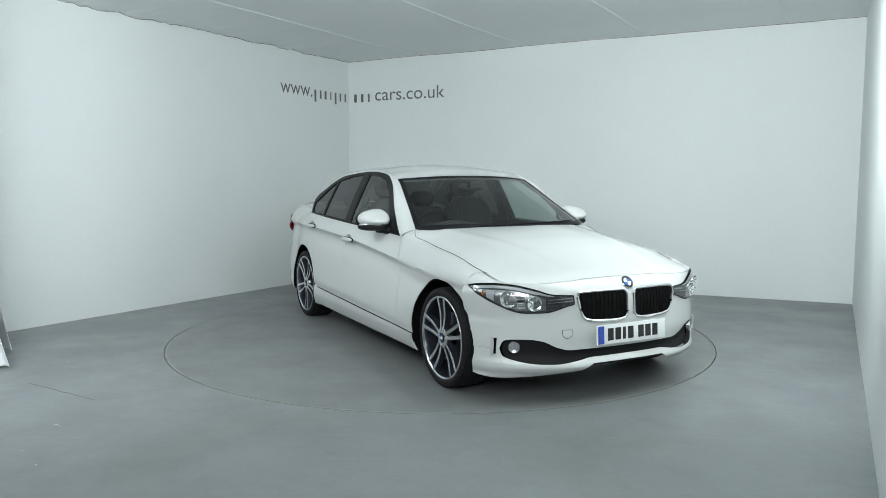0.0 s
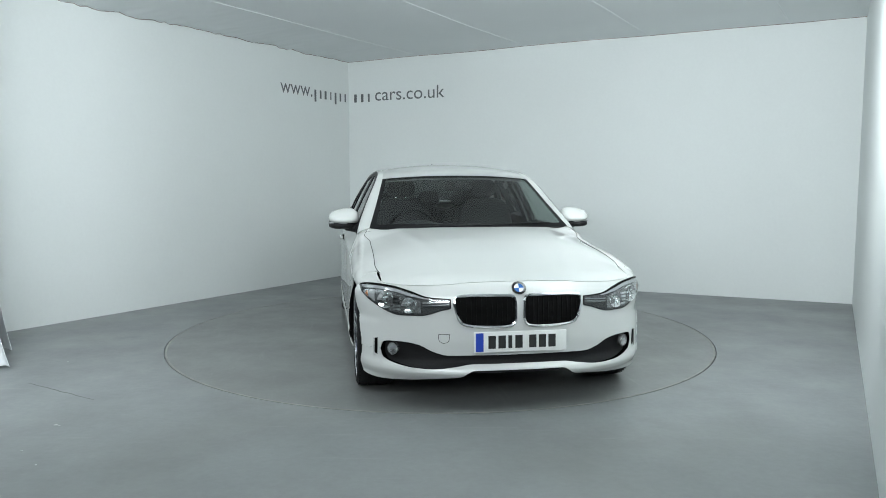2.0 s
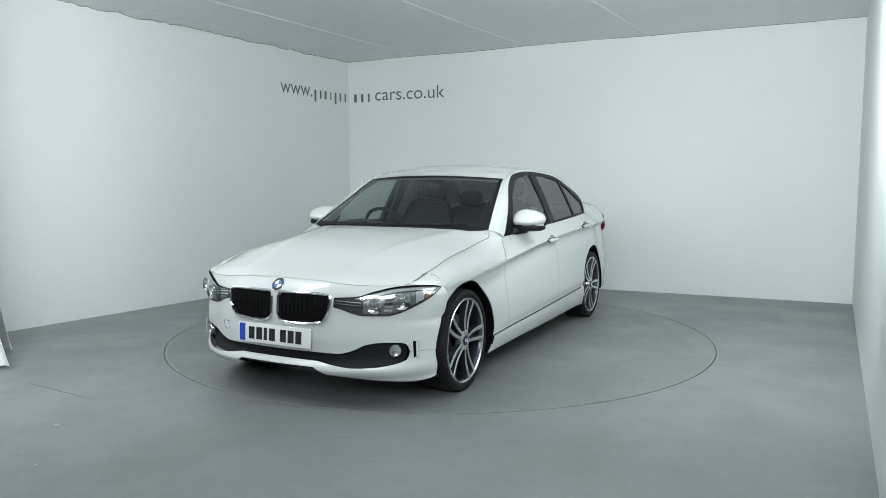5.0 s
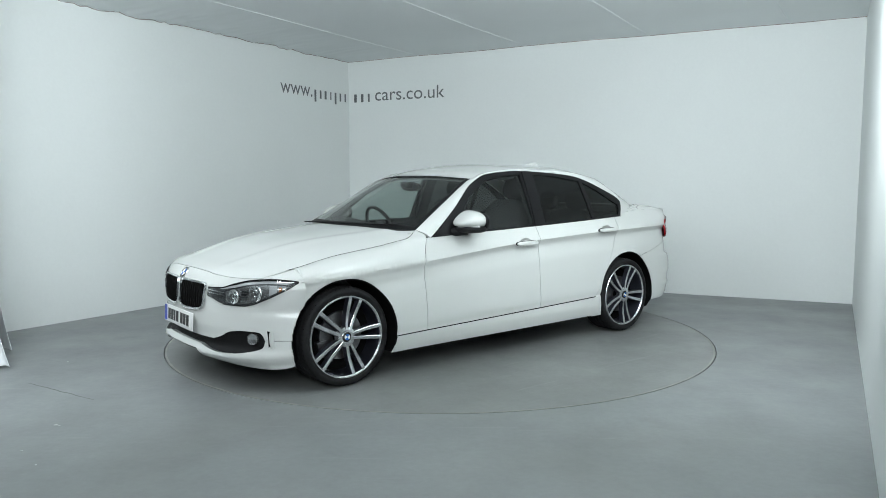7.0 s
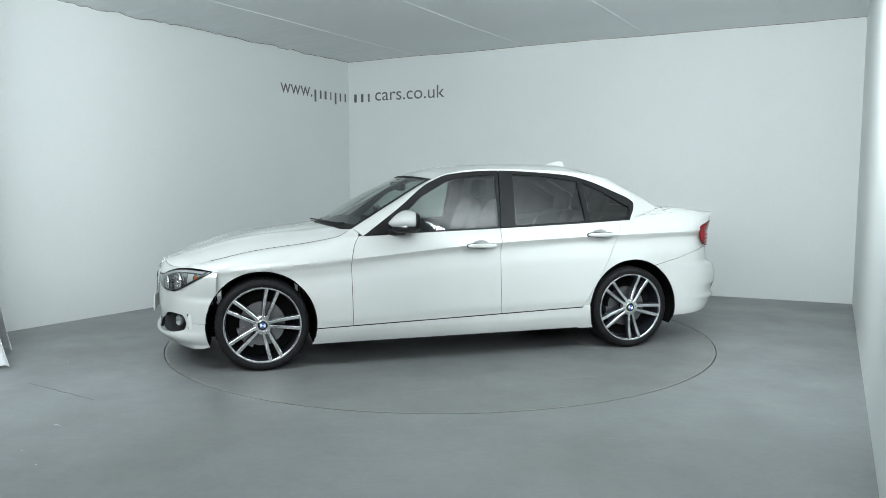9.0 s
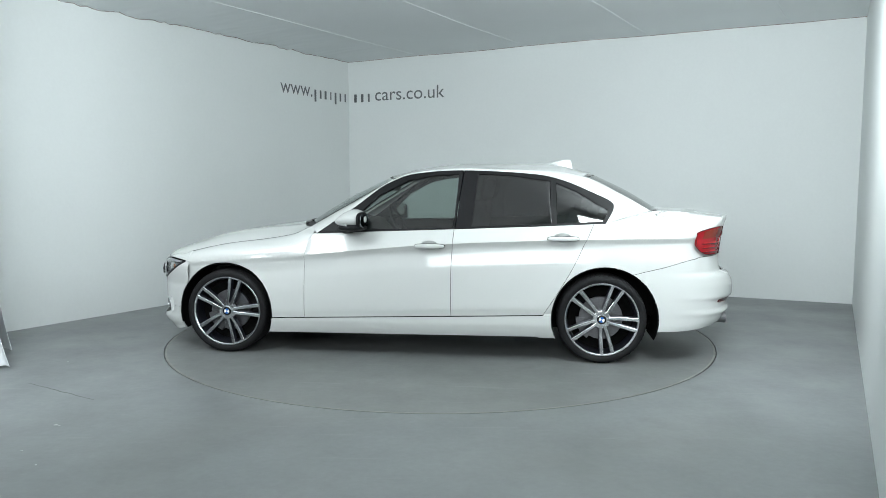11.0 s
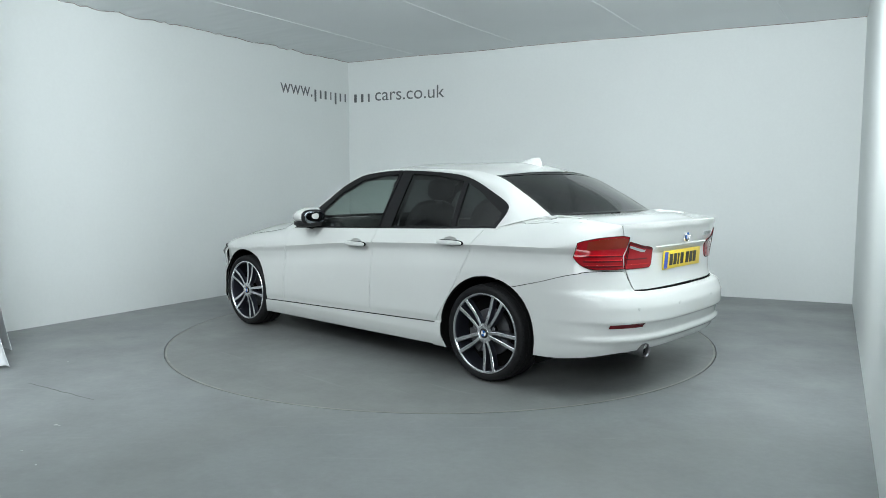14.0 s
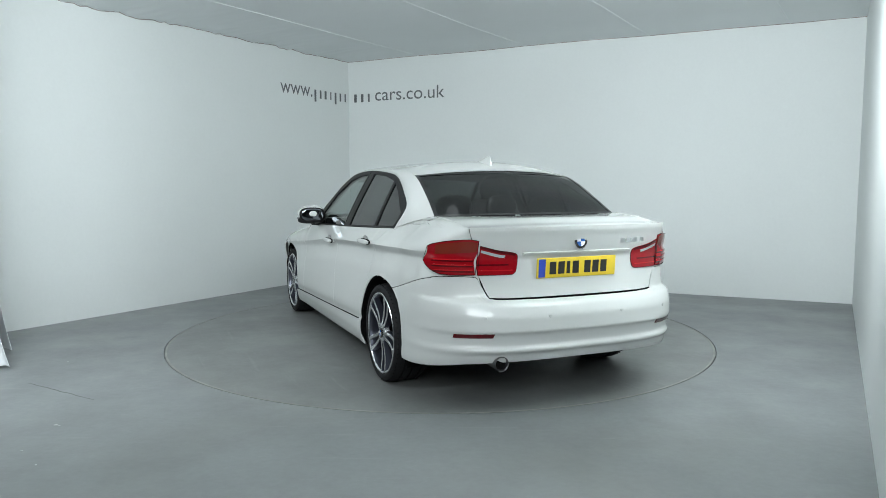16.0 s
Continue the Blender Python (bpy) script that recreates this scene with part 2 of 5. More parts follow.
# ---- the room ----
C1, C2 = Vector((-1.272, 3.955)), Vector((4.411, 1.413))       # back corners
LEFT_END, RIGHT_END = Vector((-5.05, -2.0)), Vector((1.545, -3.85))
BACK = (C2 - C1).normalized()
LEFT_RUN = (C1 - LEFT_END).normalized()
LEFT_IN = Vector((LEFT_RUN.y, -LEFT_RUN.x))


def ceiling_z(x, y):
    return 2.953 + 0.009 * ((Vector((x, y)) - C1).dot(BACK))


def wall(name, a, b, label, height=3.15, th=0.12, mat=None):
    """An upright wall whose inner face runs from a to b, the room on its right hand."""
    d = (b - a).normalized()
    n = Vector((-d.y, d.x))
    bm = bmesh.new()
    low = [a, b, b + n * th, a + n * th]
    v = [bm.verts.new((q.x, q.y, z)) for z in (-0.05, height) for q in low]
    for f in ((0, 1, 5, 4), (1, 2, 6, 5), (2, 3, 7, 6), (3, 0, 4, 7), (4, 5, 6, 7), (3, 2, 1, 0)):
        bm.faces.new([v[i] for i in f])
    return tagged(part(name, bm, mat or WALL), label, "wall", kind="structure")


wall("wall_back", C1, C2 + BACK * 0.12, "plain white painted studio back wall")
wall("wall_left", LEFT_END, C1, "plain white painted studio side wall")
wall("wall_right", C2, RIGHT_END, "plain white painted studio side wall beside the camera")
# added walls out of view, dark grey in place of an unlit hall
wall("wall_return", RIGHT_END, Vector((3.2, -4.75)), "unseen dark grey wall return added beside the opening", mat=DIM_WALL)
wall("wall_side", Vector((3.2, -4.75)), Vector((1.6, -8.2)), "unseen dark grey wall added behind the camera for a dim hall", mat=DIM_WALL)
wall("wall_front", Vector((1.6, -8.2)), Vector((-6.4, -6.6)), "unseen dark grey wall added behind the camera for a dim hall", mat=DIM_WALL)
wall("wall_far_left", Vector((-6.4, -6.6)), LEFT_END, "unseen dark grey wall added behind the camera for a dim hall", mat=DIM_WALL)


ALONG, CROSS = Vector((0.53, 0.848)), Vector((0.848, -0.53))     # run of the cloth strips
SEAMS = (-2.11, -0.645, 0.826, 2.28)


def cloth_z(q):
    """Height of the ceiling cloth: a slight sag, and folds where it is pulled to the side wall."""
    z = ceiling_z(q.x, q.y) + 0.010 * noise.noise(Vector((q.x * 0.9, q.y * 0.9, 7)))
    off = (q - C1).dot(LEFT_IN)
    back = (C1 - q).dot(LEFT_RUN)
    edge = max(0.0, 1 - max(0.0, off) / 1.1) ** 1.5
    if edge > 0:
        w = noise.noise(Vector((off * 1.3, back * 5.0, 0.3))) + 0.8 * noise.noise(Vector((off * 1.8, back * 14.0, 4.0)))
        z += 0.024 * edge * w * min(1, max(0.0, back) / 0.5)
    return z


def make_ceiling():
    def fn(u, v):
        q = C1 + BACK * lerp(-4.2, 7.2, u) + ALONG * lerp(-12.5, 0.08, v)
        return (q.x, q.y, cloth_z(q))
    bm = grid(300, 430, fn)
    bmesh.ops.reverse_faces(bm, faces=bm.faces[:])
    for k in SEAMS:
        pts = []
        for n in range(61):
            q = CROSS * k + ALONG * lerp(-7.0, 4.6, n / 60)
            pts.append((q.x, q.y, cloth_z(q) - 0.001))
        join(bm, tube(pts, 0.0065, 6))
    # added sheet above the cloth, out of view, closes the room's top
    top = grid(2, 2, lambda u, v: (lerp(-12, 9, u), lerp(-13, 8, v), 3.16))
    tagged(part("unseen_cover", top, WALL), "plain unseen cover added over the cloth ceiling", "ceiling", kind="structure")
    tagged(part("ceiling", bm, CLOTH, sharp=60), "white cloth ceiling in strips with wrinkled edge", "ceiling", kind="structure")
    # thin brownish line where the cloth is tucked in over the walls
    for a, b, inward in ((C1, C2, -Vector((-BACK.y, BACK.x))), (C1, C1 - LEFT_RUN * 4.6, LEFT_IN)):
        pts = []
        for n in range(71):
            q = a.lerp(b, n / 70)
            z = cloth_z(q + inward * 0.004)
            pts.append((q.x + inward.x * 0.002, q.y + inward.y * 0.002, z - 0.003 + 0.003 * noise.noise(Vector((q.x * 3, q.y * 3, 2)))))
        tagged(part("ceiling_trim", tube(pts, 0.0038, 6), TUCK), "thin brownish tuck line between wall and ceiling", "trim", kind="structure")


make_ceiling()

RT = 2.257


def make_floor():
    n = 160

    def fn(u, v):
        a = 2 * math.pi * u
        r = lerp(RT + 0.0035, 13.0, v ** 2.2)
        return (r * math.cos(a), r * math.sin(a), 0.0)
    bm = grid(n, 14, fn, closed_u=True)
    lip = grid(n, 1, lambda u, v: ((RT + 0.0035) * math.cos(2 * math.pi * u), (RT + 0.0035) * math.sin(2 * math.pi * u), -0.06 * v), closed_u=True)
    join(bm, lip)
    tagged(part("floor", bm, FLOOR), "grey painted concrete studio floor", "floor", kind="structure")
    pit = bmesh.new()
    bmesh.ops.create_circle(pit, cap_ends=True, segments=64, radius=RT + 0.1)
    bmesh.ops.translate(pit, verts=pit.verts[:], vec=(0, 0, -0.08))
    tagged(part("turntable_pit", pit, VOID), "dark pit under the turntable", "pit", kind="structure")


make_floor()


def make_turntable():
    base = new("turntable")
    n = 160
    bm = grid(n, 12, lambda u, v: ((RT - 0.0035) * max(v, 1e-4) * math.cos(2 * math.pi * u), (RT - 0.0035) * max(v, 1e-4) * math.sin(2 * math.pi * u), 0.0), closed_u=True)
    rim = grid(n, 1, lambda u, v: ((RT - 0.0035) * math.cos(2 * math.pi * u), (RT - 0.0035) * math.sin(2 * math.pi * u), -0.05 * v), closed_u=True)
    join(bm, rim)
    part("disc", bm, DISC, base)
    ring = revolve([(RT - 0.020, 0.0), (RT - 0.019, 0.0012), (RT - 0.006, 0.0012), (RT - 0.0045, 0.0)], n, "Z")
    part("edge_strip", ring, DISC_EDGE, base, "worn metal edge strip")
    return tagged(base, "round grey turntable set flush in the floor", "turntable")


turntable = make_turntable()

# ---- the car: x forward, y to its left, z up, from the ground midway between the axles ----
NF, XF, WF = 2.3, 1.55, 0.894         # plan rounding of the nose
NR, XR, WR = 3.1, -1.70, 0.876        # plan rounding of the tail
X0F = curve([(0.14, 2.045), (0.18, 2.105), (0.215, 2.158), (0.235, 2.172), (0.255, 2.166), (0.285, 2.142), (0.30, 2.138), (0.34, 2.140), (0.42, 2.150),
             (0.50, 2.150), (0.60, 2.150), (0.66, 2.138), (0.70, 2.118), (0.73, 2.095), (0.745, 2.075), (0.77, 2.05)])
X0R = curve([(0.20, 2.28), (0.26, 2.33), (0.30, 2.362), (0.345, 2.388), (0.36, 2.410), (0.374, 2.414), (0.394, 2.394), (0.44, 2.404), (0.464, 2.420),
             (0.476, 2.440), (0.55, 2.440), (0.60, 2.424), (0.635, 2.400), (0.655, 2.342), (0.75, 2.328), (0.86, 2.324), (0.93, 2.348),
             (1.0, 2.368), (1.04, 2.380), (1.053, 2.380), (1.10, 2.355)])
CREASE = curve([(1.9, 0.69), (1.45, 0.715), (0.76, 0.765), (-0.2, 0.848), (-1.23, 0.892), (-1.84, 0.905), (-2.4, 0.915)])
PLAN = curve([(-1.7, 0.876), (-1.42, 0.902), (-0.95, 0.905), (0.0, 0.903), (0.8, 0.896), (1.15, 0.900), (1.4, 0.902), (1.55, 0.894)])
ZT_FRONT = curve([(1.91, 0.724), (1.73, 0.765), (1.45, 0.826), (1.03, 0.882), (0.87, 0.916), (0.80, 0.950), (0.76, 0.966)])
YT_FRONT = curve([(1.91, 0.870), (1.73, 0.790), (1.45, 0.768), (1.03, 0.762), (0.87, 0.760), (0.76, 0.748)])
ZT_DOOR = curve([(0.80, 0.916), (0.69, 0.920), (-1.36, 1.000), (-1.43, 1.004), (-1.60, 1.050), (-1.76, 1.092), (-2.0, 1.080), (-2.25, 1.050), (-2.5, 1.045)])
YT_DOOR = curve([(0.80, 0.832), (0.69, 0.836), (0.0, 0.838), (-1.0, 0.826), (-1.43, 0.802), (-1.60, 0.727), (-1.76, 0.660), (-2.0, 0.685), (-2.25, 0.78), (-2.5, 0.80)])
ROLL = curve([(1.5, 2.0), (1.0, 1.8), (0.80, 1.3), (0.7, 1.05), (-1.2, 1.05), (-1.42, 1.0), (-1.72, 1.06), (-1.90, 1.5), (-2.3, 2.2)])
SILL = lambda x: 0.284 + (1.032 - x) * 0.031
ARCH_F, ARCH_R, HUB_Z = (1.410, 0.320, 0.375), (-1.424, 0.320, 0.380), 0.320


@functools.lru_cache(None)
def low_section(zc):
    return curve([(0.14, -0.030), (0.18, -0.006), (0.23, 0.012), (0.28, 0.021), (0.335, 0.019), (0.39, 0.018),
                  (0.48, 0.013), (zc - 0.18, 0.000), (zc - 0.045, -0.022), (zc - 0.012, -0.006), (zc, 0.0)])


def roll(f, p):
    """How the flank turns in above the crease: hollow for p below 1, round above."""
    f = min(1.0, max(0.0, f))
    return (1 - f) ** (1 / p) if p < 1 else (1 - f ** p) ** (1 / p)


SLOPE_LOW = curve([(-1.2, -0.75), (-1.43, -0.45), (-1.6, -0.32), (-2.3, -0.2)])
SLOPE_TOP = curve([(-1.2, -0.75), (-1.43, -0.62), (-1.55, -0.80), (-1.76, -1.7), (-1.95, -2.2), (-2.3, -2.2)])


def shoulder_y(x, z, z0, z1, y0, y1):
    """The rear shoulder: leaves the flank at the crease and flows into pillar and boot lid."""
    h = max(0.01, z1 - z0)
    f = min(1.0, max(0.0, (z - z0) / h))
    flow = ((1 + 2 * f) * (1 - f) ** 2 * y0 + f * (1 - f) ** 2 * h * SLOPE_LOW(x)
            + f * f * (3 - 2 * f) * y1 + f * f * (f - 1) * h * SLOPE_TOP(x))
    k = min(1.0, max(0.0, (x + 2.02) / 0.24))
    return lerp(y1 + (y0 - y1) * roll(f, ROLL(x)), flow, k * k * (3 - 2 * k))


def side_y(x, z, front=False):
    """Half width of the body at x and height z."""
    zc = round(CREASE(x), 4)
    if z <= zc:
        y = PLAN(x) + low_section(zc)(z)
        if x > 0.5:
            y += 0.013 * min(1.0, (x - 0.5) / 0.5) * math.exp(-((z - zc + 0.045) / 0.045) ** 2)
        if -1.2 < x < 1.2:
            y -= 0.011 * math.exp(-(max(0.0, z - SILL(x) - 0.004) / 0.030) ** 2) * (z > SILL(x) - 0.002)
    else:
        zt, yt = (ZT_FRONT(x), YT_FRONT(x)) if front else (ZT_DOOR(x), YT_DOOR(x))
        f = min(1.0, (z - zc) / max(0.01, zt - zc))
        p = ROLL(x)
        y = yt + (PLAN(x) - yt) * roll(f, p) if x > -1.2 else shoulder_y(x, z, zc, zt, PLAN(x), yt)
        if front and x < 0.98:
            zd, yd = ZT_DOOR(x), YT_DOOR(x)
            if z <= zd:
                other = yd + (PLAN(x) - yd) * max(0.0, 1 - ((z - zc) / (zd - zc)) ** 1.1) ** (1 / 1.1)
            else:
                other = yd - (z - zd) * 1.72
            k = min(1.0, max(0.0, (x - 0.74) / 0.24))
            y = lerp(other, y, k * k * (3 - 2 * k))
    if x > XF:
        y *= max(0.0, 1 - (min(0.999, (x - XF) / (X0F(z) - XF))) ** NF) ** (1 / NF)
    elif x < XR:
        y *= max(0.0, 1 - (min(0.999, (XR - x) / (X0R(z) + XR))) ** NR) ** (1 / NR)
    return y


def nose(y, z, out=0.0):
    """The point of the nose at y and height z, out metres before the skin."""
    def at(yy):
        s = min(0.9999, abs(yy) / WF)
        return Vector((XF + (X0F(z) - XF) * (1 - s ** NF) ** (1 / NF), yy, z))
    q = at(y)
    if out:
        t = at(y + 0.004) - at(y - 0.004)
        q += Vector((t.y, -t.x, 0)).normalized() * out
    q.y += math.copysign(low_section(0.70)(min(z, 0.70)) * min(1.0, abs(y) / 0.872) ** 4, y)
    return q


def tail(y, z, out=0.0):
    """The point of the tail at y and height z."""
    def at(yy):
        s = min(0.9999, abs(yy) / WR)
        return Vector((XR - (X0R(z) + XR) * (1 - s ** NR) ** (1 / NR), yy, z))
    q = at(y)
    if out:
        t = at(y + 0.004) - at(y - 0.004)
        q += Vector((-t.y, t.x, 0)).normalized() * out
    q.y += math.copysign(low_section(0.905)(min(z, 0.905)) * abs(y) / WR, y)
    return q


def panel_side(x0, x1, z0, z1, sg, front=False, nu=40, nv=30, gap=0.0):
    """A skin panel on the flank between two upright lines and two long lines."""
    vc = round(nv * 0.7) / nv

    def fn(u, v):
        z = 0.6
        for _ in range(3):
            x = lerp(x0(z) - gap, x1(z) + gap, u)
            lo, hi, mid = z0(x) + gap, z1(x), CREASE(x)
            if lo < mid < hi:       # one row of cells lies on the crease
                z = lerp(lo, mid, v / vc) if v <= vc else lerp(mid, hi, math.sin((v - vc) / (1 - vc) * math.pi / 2) if front else (v - vc) / (1 - vc))
            else:
                z = lerp(lo, hi, v)
        return (x, sg * side_y(x, z, front), z)
    return outward(grid(nu, nv, fn))


def patch(surface, y0, y1, lo, hi, sg, out, nu=30, nv=12):
    """A piece that lies on the nose or the tail, between two curves over y."""
    def fn(u, v):
        y = lerp(y0, y1, u)
        return surface(sg * y, lerp(lo(y), hi(y), v), out)
    return outward(grid(nu, nv, fn))


def rim_of(surface, y0, y1, lo, hi, sg, out, radius, n=40):
    """A bead round such a piece."""
    pts = [surface(sg * lerp(y0, y1, i / n), hi(lerp(y0, y1, i / n)), out) for i in range(n + 1)]
    pts += [surface(sg * lerp(y1, y0, i / n), lo(lerp(y1, y0, i / n)), out) for i in range(n + 1)]
    pts.append(pts[0])
    return tube(pts, radius, 6)


car = new("car")
tagged(car, "glossy white four-door saloon car with dark alloy wheels, on the turntable", "car")

# -- greenhouse frame: matched points of window opening and outer edge, from windscreen foot over the roof to the boot
RING_IN = [(0.700, 0.919), (0.430, 1.110), (0.175, 1.298), (-0.009, 1.364), (-0.372, 1.390), (-0.943, 1.358), (-1.310, 1.240), (-1.490, 1.130), (-1.430, 1.004)]
RING_OUT = [(0.765, 0.750, 0.968), (0.455, 0.672, 1.148), (0.135, 0.602, 1.326), (-0.03, 0.584, 1.376), (-0.38, 0.572, 1.407),
            (-0.95, 0.582, 1.393), (-1.27, 0.600, 1.345), (-1.55, 0.630, 1.215), (-1.76, 0.660, 1.092)]
IN_X, IN_Z = (curve([(i, q[k]) for i, q in enumerate(RING_IN)]) for k in (0, 1))
OUT_X, OUT_Y, OUT_Z = (curve([(i, q[k]) for i, q in enumerate(RING_OUT)]) for k in (0, 1, 2))


def glass_y(x, z):
    """Half width of the side windows."""
    return 0.838 - 0.216 * (max(0.0, z - 0.925) / 0.45) ** 1.18 - 0.010 * max(0.0, -1.0 - x)


def ring_in(w):
    x, z = IN_X(w), IN_Z(w)
    return Vector((x, glass_y(x, z), z))


def ring_out(w):
    return Vector((OUT_X(w), OUT_Y(w), OUT_Z(w)))


ROOF_MID_X = curve([(2, 0.250), (3, 0.02), (4, -0.38), (5, -0.98), (6, -1.375)])
ROOF_MID_Z = curve([(2, 1.354), (3, 1.416), (4, 1.456), (5, 1.454), (6, 1.378)])
SCREEN_X = curve([(0, 0.945), (1, 0.612), (2, 0.256)])
SCREEN_Z = curve([(0, 0.974), (1, 1.180), (2, 1.350)])
REAR_X = curve([(6, -1.380), (7, -1.650), (8, -1.885)])
REAR_Z = curve([(6, 1.370), (7, 1.240), (8, 1.098)])


def across(w, s, mx, mz, px=2.0, pz=2.2, lift=0.0):
    """A point of windscreen, roof or rear window: w along the car, s from -1 to 1 across it."""
    e = ring_out(w)
    return Vector((lerp(mx(w), e.x, abs(s) ** px), e.y * s, lerp(mz(w), e.z, abs(s) ** pz) + lift))


def make_greenhouse():
    body = part("body", outward(grid(40, 24, lambda u, v: across(lerp(2, 6, u), 2 * v - 1, ROOF_MID_X, ROOF_MID_Z))), PAINT, car, "white painted roof skin")
    for sg in (1, -1):
        def pillar(u, v):
            w = lerp(0, 8, u)
            a, b = ring_in(w), ring_out(w)
            q = a.lerp(b, v)
            k = math.sin(math.pi * v) * 0.014
            return (q.x, sg * (q.y + k), q.z + k * 0.4)
        part("pillar_frame", thick(outward(grid(120, 8, pillar)), 0.02), PAINT, body)
        seam = [Vector((q.x, sg * (q.y - 0.012), q.z - 0.015)) for q in (ring_in(8).lerp(ring_out(8), k / 8) for k in range(9))]
        part("pillar_seam", tube(seam, 0.0195, 12), PAINT, body)
    screen = part("windscreen", outward(grid(24, 24, lambda u, v: across(lerp(0.06, 1.97, u), (2 * v - 1) * 0.97, SCREEN_X, SCREEN_Z, lift=-0.002))), CLEAR_GLASS, car, "clear curved windscreen", shadow=False)
    rear = part("rear_window", outward(grid(24, 24, lambda u, v: across(lerp(6.05, 7.95, u), (2 * v - 1) * 0.98, REAR_X, REAR_Z, lift=-0.002))), DARK_GLASS, car, "dark tinted rear window", shadow=False)

    def border(mx, mz, w0, w1, s0, s1, lift=0.001, nu=30, nv=4):
        return outward(grid(nu, nv, lambda u, v: across(lerp(w0, w1, u), lerp(s0, s1, v), mx, mz, lift=lift)))
    seal = border(SCREEN_X, SCREEN_Z, 0.0, 0.13, -1, 1, nu=4, nv=40)
    join(seal, border(SCREEN_X, SCREEN_Z, 1.95, 2.0, -1, 1, nu=2, nv=40))
    for sg in (1, -1):
        join(seal, border(SCREEN_X, SCREEN_Z, 0.0, 2.0, sg * 0.955, sg * 1.0))
    part("seal", seal, TRIM, screen)
    seal = border(REAR_X, REAR_Z, 7.93, 8.0, -1, 1, nu=4, nv=40)
    join(seal, border(REAR_X, REAR_Z, 6.0, 6.08, -1, 1, nu=2, nv=40))
    for sg in (1, -1):
        join(seal, border(REAR_X, REAR_Z, 6.0, 8.0, sg * 0.965, sg * 1.0))
    part("seal", seal, PIANO, rear)
    part("antenna_fin", fin(), PAINT, body)
    mirror = blob(0.03, 0.115, 0.035)
    bmesh.ops.translate(mirror, verts=mirror.verts[:], vec=(0.25, 0, 1.262))
    part("interior_mirror", mirror, PLASTIC, screen)
    bm = bmesh.new()
    box(bm, (0.24, -0.05, 1.255), (0.33, 0.05, 1.305), 0.012)
    part("sensor_box", bm, PLASTIC, screen)
    liner = outward(grid(16, 12, lambda u, v: across(lerp(2.0, 6.0, u), (2 * v - 1) * 0.96, ROOF_MID_X, ROOF_MID_Z, lift=-0.03)))
    part("headliner", liner, HEADLINER, body)
    return body


def fin():
    bm = bmesh.new()
    prof = [(0.0, 0.0, 0.036), (0.07, 0.022, 0.030), (0.14, 0.052, 0.020), (0.19, 0.068, 0.012), (0.215, 0.066, 0.010), (0.232, 0.0, 0.030)]
    rows = []
    for d, h, w in prof:
        x, z = -1.00 - d, ROOF_MID_Z(5 + (d + 0.02) / 0.4) - 0.006
        rows.append([bm.verts.new((x, -w, z)), bm.verts.new((x, -w * 0.35, z + h * 0.8)), bm.verts.new((x, 0, z + h)),
                     bm.verts.new((x, w * 0.35, z + h * 0.8)), bm.verts.new((x, w, z))])
    for a, b in zip(rows, rows[1:]):
        for k in range(4):
            bm.faces.new((a[k], a[k + 1], b[k + 1], b[k]))
    return bm


body = make_greenhouse()

# -- lines between the panels
DOOR_A = curve([(0.25, 0.785), (0.30, 0.785), (0.72, 0.788), (0.85, 0.765), (0.93, 0.725)])
DOOR_B = curve([(0.25, -0.322), (0.64, -0.319), (0.97, -0.337)])
DOOR_C = curve([(0.30, -0.955), (0.356, -0.992), (0.464, -1.062), (0.702, -1.202), (0.90, -1.295), (1.0, -1.345)])
REAR_SHUT = curve([(-1.30, 0.60), (-1.55, 0.632), (-1.80, 0.690), (-2.086, 0.762), (-2.3, 0.775)])
G = 0.0019


TAIL_TOP = curve([(0, 0.648), (0.50, 0.650), (0.545, 0.656), (0.585, 0.72), (0.62, 0.772), (0.70, 0.775), (0.78, 0.772), (0.83, 0.760)])


def shut_z(q):
    """Height of the line between quarter panel and rear bumper."""
    return REAR_SHUT(q.x) if q.x > -2.07 else TAIL_TOP(abs(q.y))


def q_path(u, z, sg):
    """A point along the flank and round the tail corner; u runs on as if the flank were straight."""
    if u > XR:
        return Vector((u, sg * side_y(u, z), z))
    a = min(1.0, (XR - u) / 0.90) * math.pi / 2
    c, s = max(0.0, math.sin(a)) ** (2 / NR), max(0.0, math.cos(a)) ** (2 / NR)
    x = XR - (X0R(z) + XR) * c
    zc = CREASE(x)
    w = PLAN(XR) + low_section(round(zc, 4))(min(z, zc))
    if z > zc:
        yt = min(0.905, 0.664 / max(0.05, s)) if x < -1.76 else YT_DOOR(x) / max(0.05, s)
        w = shoulder_y(x, z, zc, ZT_DOOR(x), w, yt)
    return Vector((x, sg * w * s, z))


